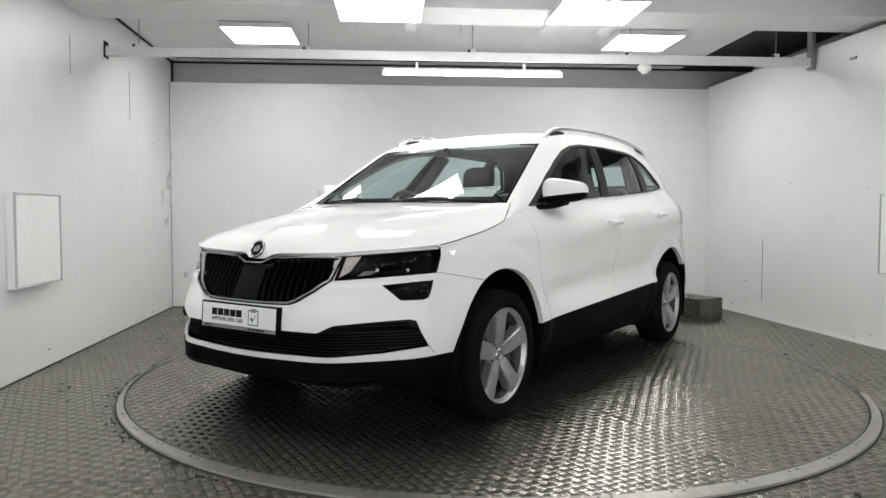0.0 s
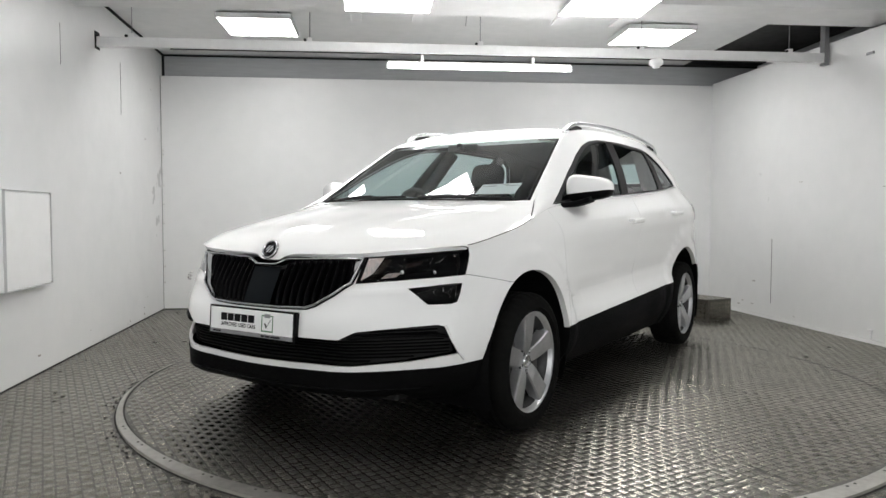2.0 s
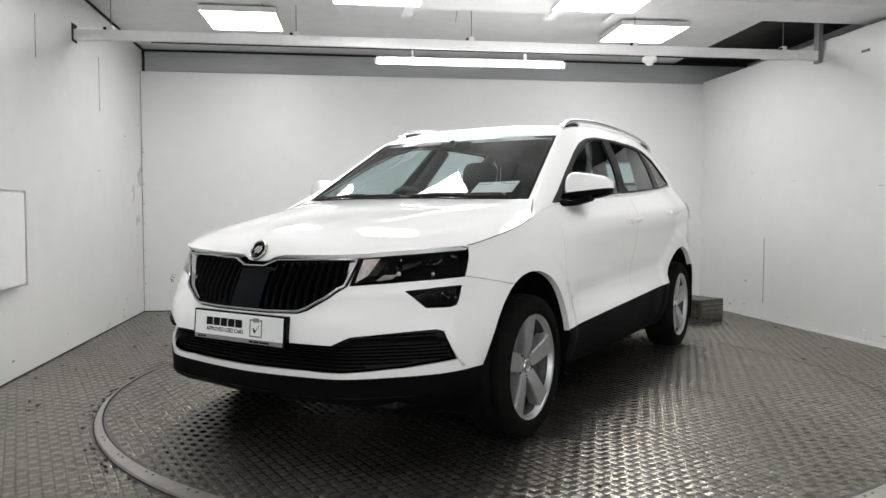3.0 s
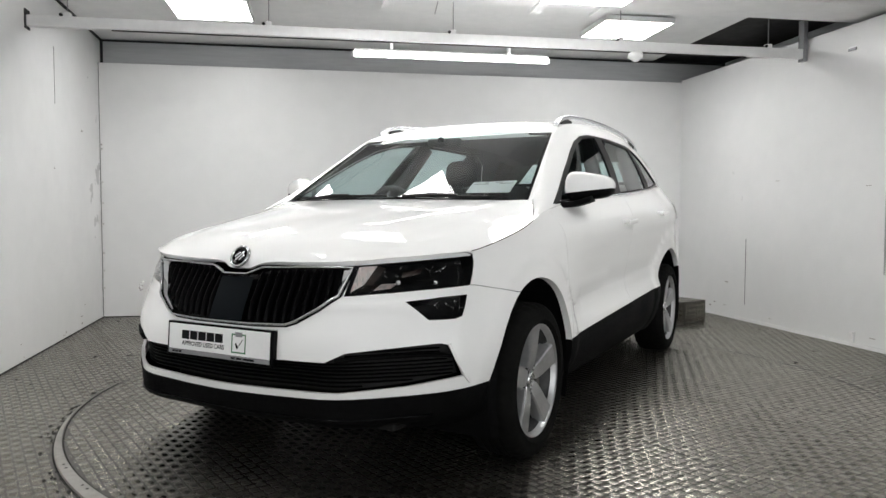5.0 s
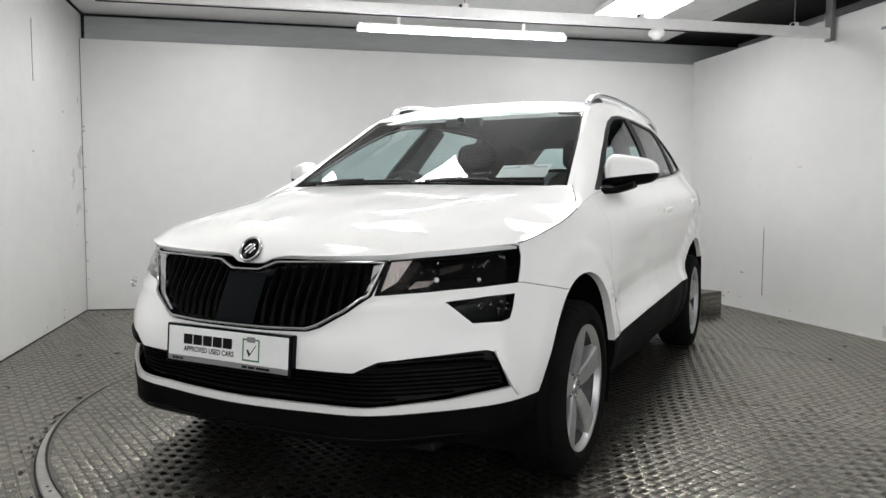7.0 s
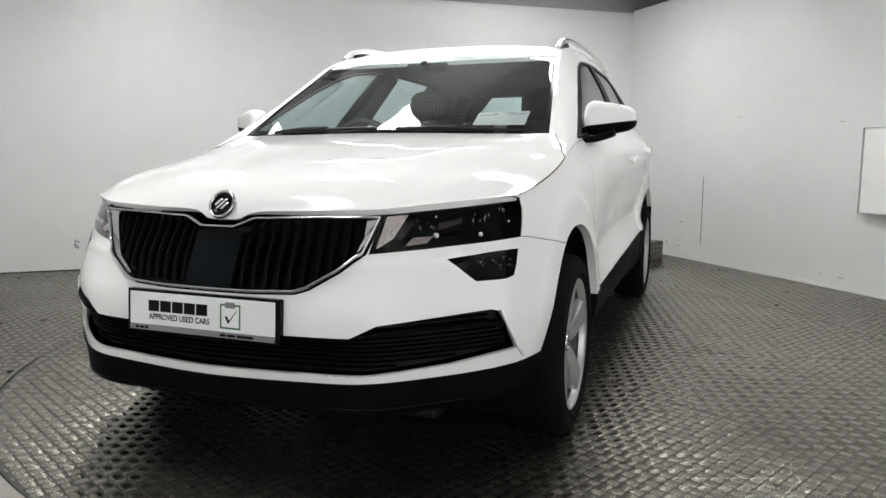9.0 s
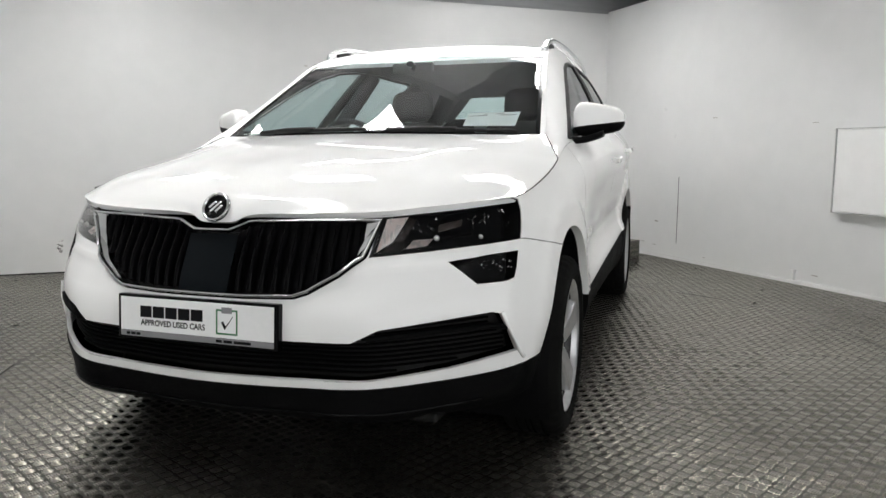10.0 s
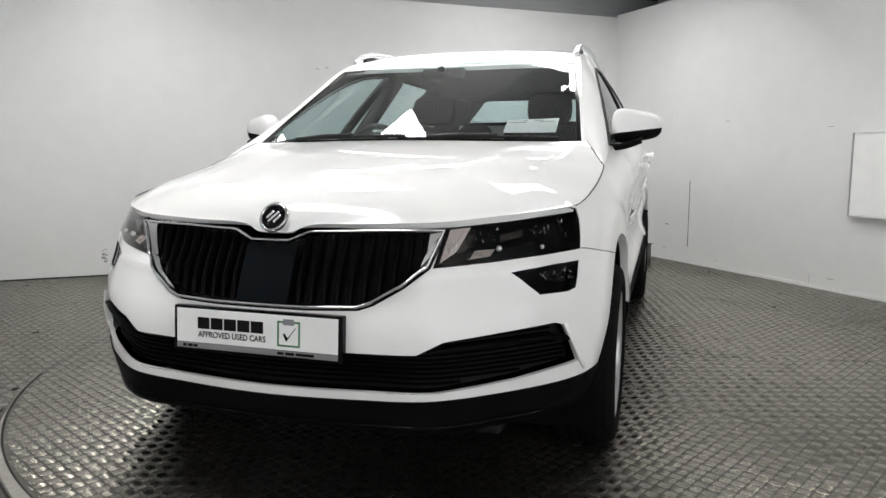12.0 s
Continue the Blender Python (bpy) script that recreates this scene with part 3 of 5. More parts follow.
# ---- pillars and side windows
ROOF_EDGE = [(.996, .765, 1.074), (.826, .737, 1.194), (.633, .700, 1.321), (.414, .663, 1.456), (.15, .645, 1.525), (-.30, .635, 1.556), (-.95, .62, 1.56), (-1.32, .605, 1.545), (-1.68, .58, 1.51), (-1.92, .55, 1.46)]
BELT_X = [1.215, 1.03, .82, .58, .22, -.30, -.95, -1.32, -1.68, -1.90]
all_u = np.linspace(5, 14, 1500)
all_x = body_at(all_u, 0 * all_u + 8)[:, 0]
BELT = body_at(np.interp(-np.array(BELT_X), -all_x, all_u), np.full(10, 8.0))


def far_k(z):
    """How far in the cabin's far side stands, closer towards the roof."""
    return RIGHT - 0.10 * np.clip((np.asarray(z) - 1.07) / 0.42, 0, 1)


def upper(sgn):
    def at(s, w):
        s, w = np.asarray(s, float), np.asarray(w, float)
        b, r = spline(BELT, s), spline(ROOF_EDGE, s)
        p = b + (r - b) * w[..., None]
        p[..., 1] += 0.020 * np.sin(np.pi * w) * np.clip(s / 2, 0.25, 1)
        p[..., 1] *= 1 if sgn > 0 else -far_k(p[..., 2])
        return p
    return at


DLO = [(.95, 1.057), (.70, 1.078), (.40, 1.098), (-.30, 1.135), (-.95, 1.178), (-1.40, 1.218), (-1.49, 1.24), (-1.46, 1.275), (-1.30, 1.418), (-1.13, 1.480), (-.98, 1.494), (-.5, 1.497), (-.08, 1.482), (.10, 1.458), (.26, 1.415), (.42, 1.345), (.62, 1.24), (.84, 1.115)]
G_FRONT = [(.84, 1.078), (.40, 1.112), (-.03, 1.134), (-.20, 1.474), (-.05, 1.462), (.08, 1.444), (.24, 1.398), (.40, 1.328), (.60, 1.222), (.80, 1.11)]
G_REAR = [(-.15, 1.142), (-.60, 1.170), (-.90, 1.189), (-1.0, 1.464), (-.95, 1.472), (-.5, 1.48), (-.335, 1.478)]
G_QUART = [(-1.035, 1.201), (-1.40, 1.232), (-1.455, 1.25), (-1.42, 1.282), (-1.28, 1.406), (-1.13, 1.462), (-1.065, 1.468)]
for sgn, side in ((1, "left"), (-1, "right")):
    up = Sheet(upper(sgn), np.concatenate([np.linspace(0, 3, 22), np.linspace(3, 9, 60)[1:]]), np.linspace(0, 1, 13))
    polys = {nm: up.line([(x, 0, z) for x, z in pl], (0, 2), closed=True, step=0.03) for nm, pl in (("trim", DLO), ("gf", G_FRONT), ("gr", G_REAR), ("gq", G_QUART))}

    def cls(u, v, p, polys=polys):
        out = np.full(len(u), "skin", dtype=object)
        for nm, pl in polys.items():
            out[inside(pl, u, v)] = nm
        return out

    up.cut(cls)
    up.panel("skin", "body_pillar", PAINT, car, "white pillars and roof side", 0, 0.0, 0.02, flip=sgn < 0)
    up.panel("skin", "pillar_lining", TRIM, car, "dark cabin lining", -0.014, 0.0, 0, flip=sgn < 0)
    up.panel("trim", "window_trim", SEAL, car, "black window surround", 0.001, 0.0, 0.012, flip=sgn < 0)
    fd, rd = DOORS[side]
    up.panel("gf", "door_window", SIDE_GLASS, fd, "lightly tinted side window", -0.006 * sgn, 0, 0)
    up.panel("gr", "door_window", SIDE_GLASS, rd, "lightly tinted side window", -0.006 * sgn, 0, 0)
    up.panel("gq", "quarter_window", SIDE_GLASS, car, "lightly tinted quarter window", -0.006 * sgn, 0, 0)
    # bright strip along the foot of the windows
    bm = bmesh.new()
    xs = np.linspace(.93, -1.44, 40)
    zz = np.interp(-xs, [-p[0] for p in DLO[:6]], [p[1] for p in DLO[:6]]) + 0.002
    pts = []
    for x, z in zip(xs, zz):
        q = up.find((x, 0, z), (0, 2))
        pts.append(upper(sgn)(*q) + np.array((0, 0.004 * sgn, 0)))
    ring_prev = None
    for p in pts:
        ring = [bm.verts.new((p[0], p[1] + sgn * dy, p[2] + dz)) for dy, dz in ((0, -.005), (.004, -.004), (.004, .004), (0, .005))]
        if ring_prev:
            for k in range(4):
                bm.faces.new((ring_prev[k], ring_prev[(k + 1) % 4], ring[(k + 1) % 4], ring[k]))
        ring_prev = ring
    bmesh.ops.recalc_face_normals(bm, faces=bm.faces)
    part("window_strip", bm, SATIN, car, "bright metal strip")

# ---- windscreen, roof and rear
MID_TOP = [(1.13, 0, 1.093), (.983, 0, 1.173), (.683, 0, 1.338), (.376, 0, 1.494), (.15, 0, 1.562), (-.30, 0, 1.595), (-.95, 0, 1.60), (-1.32, 0, 1.583), (-1.68, 0, 1.548), (-1.92, 0, 1.50)]


def top_at(a, s):
    e, m = spline(ROOF_EDGE, s), spline(MID_TOP, s)
    k = np.abs(a)
    f = np.clip((s - 3) / 1.0, 0, 1)
    kk = np.stack([k**(2.5 - 0.5 * f), k, k**(1.8 + 1.1 * f)], -1)
    p = m * (1 - kk) + e * kk
    p[..., 1] *= np.where(a < 0, -far_k(p[..., 2]), 1)
    return p


SCREEN_EDGE = [(-.945, .08), (-.95, 2.86), (-.6, 2.91), (.6, 2.91), (.955, 2.86), (.955, .08), (.5, .04), (-.5, .04)]
top = Sheet(top_at, np.linspace(-1, 1, 49), np.concatenate([np.linspace(0, 3, 25), np.linspace(3, 9, 40)[1:]]))
top.mark([(-1, 3), (1, 3)], False)
top.mark([(-.975, 0), (-.975, 2.95), (.975, 2.95), (.975, 0)], False)
top.mark(SCREEN_EDGE, True)


def top_class(a, s, p):
    out = np.full(len(a), "roof", dtype=object)
    out[s < 3] = "edge"
    out[(np.abs(a) < .975) & (s < 2.95)] = "border"
    out[inside(SCREEN_EDGE, a, s)] = "screen"
    return out


top.cut(top_class)
top.panel("roof", "roof", PAINT, car, "glossy white roof", 0, 0.001, 0.02)
top.panel("edge", "screen_pillar", PAINT, car, "", 0, 0.0, 0.02)
windscreen = top.panel("screen", "windscreen", SCREEN, car, "clear windscreen with ceiling lights mirrored in it", -0.004, 0, 0)
windscreen.visible_shadow = False
top.panel("border", "screen_border", GLOSS, windscreen, "black printed border", -0.004, 0, 0.01)
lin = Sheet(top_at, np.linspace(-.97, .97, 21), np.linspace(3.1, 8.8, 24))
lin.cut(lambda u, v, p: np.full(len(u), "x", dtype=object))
lin.panel("x", "headliner", LINER, car, "grey cloth headliner with the cabin's shade in its colour", 0.045, 0, 0, flip=True)


def rear_at(a, w):
    k = np.abs(a)
    low = body_at(np.interp(k, [0, 1], [16, 13.9]), 0 * k + 8)
    kk = np.stack([k**2, k, k**2.9], -1)
    hi = np.array(MID_TOP[-1]) * (1 - kk) + np.array(ROOF_EDGE[-1]) * kk
    p = low + (hi - low) * w[..., None]
    p[..., 1] *= np.where(a < 0, -far_k(p[..., 2]), 1)
    return p


tail = Sheet(rear_at, np.linspace(-1, 1, 31), np.linspace(0, 1, 9))
RW = [(-.84, .12), (-.78, .86), (.78, .86), (.84, .12)]
tail.mark(RW, True)
tail.cut(lambda u, v, p: np.where(inside(RW, u, v), "glass", "skin").astype(object))
tail.panel("skin", "tailgate_frame", PAINT, car, "", 0, 0, 0.01, flip=True)
tail.panel("skin", "tailgate_lining", TRIM, car, "dark tailgate lining", -0.014, 0, 0, flip=True)
tail.panel("glass", "rear_window", SIDE_GLASS, car, "rear window", 0.004, 0, 0)


# ---------------------------------------------------------------- car: front details
def nose_x(y, z, push=0.0):
    """The nose skin in front of (y, z), pushed out along its normal."""
    q = flank.find((0, y, z), (1, 2), -5.2, 5.2)
    p, n = body_at(*q), normals_of(body_at, np.array(q[0]), np.array(q[1]))
    return p + n * push, n


def strip_along(pts, norms, width, depth, bm=None, close=False):
    """A bevelled strip swept along points, flat on a surface."""
    bm = bm or bmesh.new()
    pts, norms = [Vector(p) for p in pts], [Vector(n).normalized() for n in norms]
    rings = []
    m = len(pts)
    for i, (p, n) in enumerate(zip(pts, norms)):
        a = pts[(i - 1) % m] if close or i else p
        b = pts[(i + 1) % m] if close or i < m - 1 else p
        d = (b - a).normalized()
        s = n.cross(d).normalized()
        w = width / 2
        rings.append([bm.verts.new(p + s * x + n * h) for x, h in ((-w, -depth), (-w, depth * .45), (-w * .55, depth), (w * .55, depth), (w, depth * .45), (w, -depth))])
    for i in range(m if close else m - 1):
        a, b = rings[i], rings[(i + 1) % m]
        for k in range(6):
            bm.faces.new((a[k], a[(k + 1) % 6], b[(k + 1) % 6], b[k]))
    if not close:
        bm.faces.new(rings[0])
        bm.faces.new(rings[-1][::-1])
    bmesh.ops.recalc_face_normals(bm, faces=bm.faces)
    return bm


def dense(half_outline):
    pts = both(half_outline)
    out = []
    for a, b in zip(pts, pts[1:] + pts[:1]):
        k = max(1, int(math.dist(a, b) / 0.02))
        out += [tuple(np.array(a) + (np.array(b) - np.array(a)) * i / k) for i in range(k)]
    return out


grille = empty("grille", "", "")
grille.parent = car
flank.panel("grille", "backing", GLOSS, grille, "gloss black backing", -0.035, 0, 0)
CHROME_LINE = [(0, .781), (.060, .781), (.122, .806), (.33, .814), (.503, .820), (.463, .719), (.408, .674), (.330, .627), (.291, .614), (.15, .609)]
fr = [nose_x(y, z, 0.004) for _, y, z in dense(CHROME_LINE)]
part("chrome_frame", strip_along([a for a, _ in fr], [b for _, b in fr], 0.008, 0.008, None, True), CHROME, grille, "polished chrome surround", True)
# wide bright wing where the frame meets each headlamp
for k in (1, -RIGHT):
    bm = bmesh.new()
    outer, inner = [(.507, .821), (.487, .768), (.465, .718), (.410, .671), (.334, .624)], [(.468, .815), (.462, .768), (.446, .722), (.399, .681), (.331, .634)]
    ro, ri, rb = [[bm.verts.new(nose_x(y * k, z, h)[0]) for y, z in ln] for ln, h in ((outer, 0.008), (inner, -0.012), (inner, -0.034))]
    for i in range(4):
        bm.faces.new((ro[i], ro[i + 1], ri[i + 1], ri[i]))
        bm.faces.new((ri[i], ri[i + 1], rb[i + 1], rb[i]))
    bmesh.ops.recalc_face_normals(bm, faces=bm.faces)
    part("chrome_wing", bm, CHROME, grille, "polished chrome wing")


def grille_top(y):
    return float(np.interp(abs(y), [0, .06, .122, .33, .503], [.777, .777, .802, .810, .815]))


def grille_foot(y):
    return float(np.interp(abs(y), [0, .15, .291, .330, .408, .463, .50], [.612, .613, .618, .636, .684, .735, .81]))


RIB = material("black grille rib", (0.002, 0.002, 0.0024), 0.22, spec=0.05)


def rib_mesh(y, k):
    bm = bmesh.new()
    z0, z1 = grille_foot(y) + 0.004, grille_top(y) - 0.004
    prev = None
    for i in range(9):
        t = i / 8
        z = z0 + (z1 - z0) * t
        p, n = nose_x(y * k, z, -0.034)
        out = 0.024 * (0.35 + 0.65 * math.sin(math.pi * (0.15 + 0.85 * t)))
        w = 0.0085
        ring = [bm.verts.new((p[0] + dx * n[0], p[1] + dy + dx * n[1], z)) for dx, dy in ((0, -w), (out * .8, -w * .75), (out, -w * .3), (out, w * .3), (out * .8, w * .75), (0, w))]
        if prev:
            for j in range(5):
                bm.faces.new((prev[j], prev[j + 1], ring[j + 1], ring[j]))
        prev = ring
    bmesh.ops.recalc_face_normals(bm, faces=bm.faces)
    return bm


for k in (1, -RIGHT):
    y = 0.108
    while y < 0.455:
        part("rib", rib_mesh(y, k), RIB, grille, "", True)
        y += 0.0385
bm = bmesh.new()
rows = []
for z in np.linspace(.616, .774, 8):
    rows.append([bm.verts.new(nose_x(y, z, -0.010)[0]) for y in np.linspace(-.082, .082, 7)])
for a, b in zip(rows, rows[1:]):
    for j in range(6):
        bm.faces.new((a[j], a[j + 1], b[j + 1], b[j]))
bmesh.ops.recalc_face_normals(bm, faces=bm.faces)
part("sensor_panel", bm, material("sensor cover", (0.003, 0.0045, 0.006), 0.35, spec=0.06), grille, "smooth dark sensor cover", True)

# ---- lower intake
SLAT = material("black intake plastic", (0.0015, 0.0015, 0.0017), 0.6, spec=0.03)
intake = empty("lower_intake")
intake.parent = car
flank.panel("lower", "backing", SEAL, intake, "", -0.045, 0, 0)
LOW_TOP = ([0, .46, .53, .62, .72, .80, .85], [.489, .492, .527, .538, .549, .555, .47])
LOW_FOOT = ([0, .25, .50, .70, .856], [.379, .381, .387, .408, .436])
for i, z in enumerate(np.linspace(.394, .545, 12)):
    ys = [y for y in np.linspace(-.80, .835, 90) if np.interp(abs(y), *LOW_FOOT) + .008 < z + 0.02 * (abs(y) / .85)**2 < np.interp(abs(y), *LOW_TOP) - .006]
    runs, cur = [], []
    for y in ys:
        if cur and y - cur[-1] > 0.03:
            runs.append(cur)
            cur = []
        cur.append(y)
    runs.append(cur)
    for run in runs:
        if len(run) > 2:
            q = [nose_x(y, z + 0.02 * (abs(y) / .85)**2, -0.036) for y in run]
            part("slat", strip_along([a for a, _ in q], [b for _, b in q], 0.0065, 0.005), SLAT, intake, "", True)
for k in (1, -RIGHT):
    q = [nose_x(y * k, z, -0.008) for y, z in ((.50, .500), (.56, .507), (.64, .512), (.72, .516), (.79, .515), (.835, .508))]
    part("intake_blade", strip_along([a for a, _ in q], [b for _, b in q], 0.014, 0.014), BLACK, intake, "", True)
    # thin upright edge that runs down from the intake's outer end
    q = [nose_x(y * k, z, 0.004) for y, z in ((.818, .553), (.838, .50), (.858, .437), (.868, .412))]
    part("corner_blade", strip_along([a for a, _ in q], [b for _, b in q], 0.010, 0.006), PAINT, intake, "", True)


q = [nose_x(y, .285 + .018 * (abs(y) / .8)**2, .006) for y in np.linspace(-.70, .76, 40)]
part("lip_fold", strip_along([a for a, _ in q], [b for _, b in q], .007, .003), GLOSS, car, "narrow fold along the black lip", True)

# ---- badge
def disc(bm, c, n, r, depth, seg=40, bevel=0.0):
    m = Matrix.Translation(c) @ Vector(n).to_track_quat("Z", "Y").to_matrix().to_4x4()
    bmesh.ops.create_cone(bm, cap_ends=True, segments=seg, radius1=r, radius2=r - bevel, depth=depth, matrix=m)


def lathe(profile, seg=48, mat4=None, cap=False):
    """profile: (radius, along) pairs turned round the z axis."""
    bm = bmesh.new()
    rings = [[bm.verts.new((r * math.cos(2 * math.pi * i / seg), r * math.sin(2 * math.pi * i / seg), h)) for i in range(seg)] for r, h in profile]
    for a, b in zip(rings, rings[1:]):
        for i in range(seg):
            bm.faces.new((a[i], a[(i + 1) % seg], b[(i + 1) % seg], b[i]))
    if cap:
        bm.faces.new(rings[-1])
        bm.faces.new(rings[0][::-1])
    bmesh.ops.recalc_face_normals(bm, faces=bm.faces)
    if mat4 is not None:
        bmesh.ops.transform(bm, matrix=mat4, verts=bm.verts)
    return bm


BADGE_AT = hood_at(np.array(0.0), np.array(0.13))
BADGE_N = normals_of(hood_at, np.array(0.001), np.array(0.13), 0.03)
badge_m = Matrix.Translation(Vector(BADGE_AT)) @ Vector(BADGE_N).to_track_quat("Z", "Y").to_matrix().to_4x4()
badge = part("badge", lathe([(0.0, .004), (.038, .004), (.0385, .006)], 48, badge_m), GLOSS, car, "round chrome and black badge", True)
part("chrome_ring", lathe([(.036, .003), (.0375, .009), (.041, .011), (.0445, .008), (.0455, 0)], 48, badge_m), CHROME, badge, "", True)
bm = bmesh.new()
for x, y, ln in ((-.012, .006, .014), (0, 0, .021), (.012, -.006, .014)):  # plain sloping bars in place of the maker's sign
    first = len(bm.verts)
    box(bm, (-ln, -.0040, .005), (ln, .0040, .0085), 0.001)
    fresh = bm.verts[:][first:]
    bmesh.ops.transform(bm, matrix=Matrix.Translation((x, y, 0)) @ Matrix.Rotation(radians(48), 4, "Z"), verts=fresh)
bmesh.ops.transform(bm, matrix=badge_m, verts=bm.verts)
part("emblem", bm, CHROME, badge, "plain chrome shape")

# ---- number plate holder
PL = Matrix.Translation((2.203, 0.0, 0.531)) @ Euler((radians(90 - 4), 0, radians(90))).to_matrix().to_4x4()
plate = part("plate_holder", boxed((-.268, -.067, -.022), (.268, .065, .004), 0.004), GLOSS, car, "black plate holder with a white dealer plate")
plate.matrix_basis = PL
part("plate", boxed((-.256, -.040, .004), (.256, .057, .0065), 0.001), PAPER, plate, "white printed plate")
part("dealer_strip", boxed((-.256, -.057, .004), (.256, -.041, .0070), 0.001), STRIP, plate, "grey strip with unreadable bars")


def words(text, size, x, y, z, mat, parent, name="lettering", bold=0.0, stretch=1.0):
    cu = bpy.data.curves.new(name, "FONT")
    cu.body, cu.size, cu.offset, cu.extrude = text, size, bold, 0.0002
    cu.align_x = "LEFT"
    ob = bpy.data.objects.new(name, cu)
    scene.collection.objects.link(ob)
    me = bpy.data.meshes.new_from_object(ob.evaluated_get(bpy.context.evaluated_depsgraph_get()))
    bpy.data.objects.remove(ob)
    bpy.data.curves.remove(cu)
    me.materials.clear()
    me.materials.append(mat)
    t = new(name, me)
    t.parent = parent
    t.matrix_basis = Matrix.Translation((x, y, z)) @ Matrix.Diagonal((stretch, 1, 1, 1))
    return t


words("APPROVED USED CARS", 0.0235, -.184, -.0225, .0069, INK, plate, "lettering", 0.0005, 0.90)
for i in range(5):  # plain heavy bars in place of the brand word
    x = -.186 + i * .0435
    part("bar", boxed((x, .001, .0066), (x + .0395, .034, .0071)), INK, plate, "plain heavy black bar")
for i, (x0, x1) in enumerate(((-.235, -.222), (-.219, -.203), (-.200, -.186), (.072, .092), (.097, .125), (.130, .185))):
    part("strip_bar", boxed((x0, -.053, .007), (x1, -.045, .0074)), INK, plate, "small dark bar")
bm = bmesh.new()
for lo, hi in (((.072, -.030), (.142, -.025)), ((.072, .036), (.142, .041)), ((.072, -.025), (.077, .036)), ((.137, -.025), (.142, .036))):
    box(bm, (*lo, .0066), (*hi, .0071))
part("tick_frame", bm, GREEN, plate, "green square outline")
part("clip_mark", boxed((.090, .030, .0066), (.124, .047, .0073), 0.0003), STRIP, plate, "grey clip shape")
bm = bmesh.new()
for quad in (((.089, .004), (.095, .008), (.104, -.006), (.100, -.016)), ((.100, -.016), (.104, -.006), (.126, .022), (.130, .024))):
    a = [bm.verts.new((x, y, .0067)) for x, y in quad]
    b = [bm.verts.new((x, y, .0072)) for x, y in quad]
    bm.faces.new(b)
    for i in range(4):
        bm.faces.new((a[i], a[(i + 1) % 4], b[(i + 1) % 4], b[i]))
bmesh.ops.recalc_face_normals(bm, faces=bm.faces)
part("tick", bm, INK, plate, "black tick")

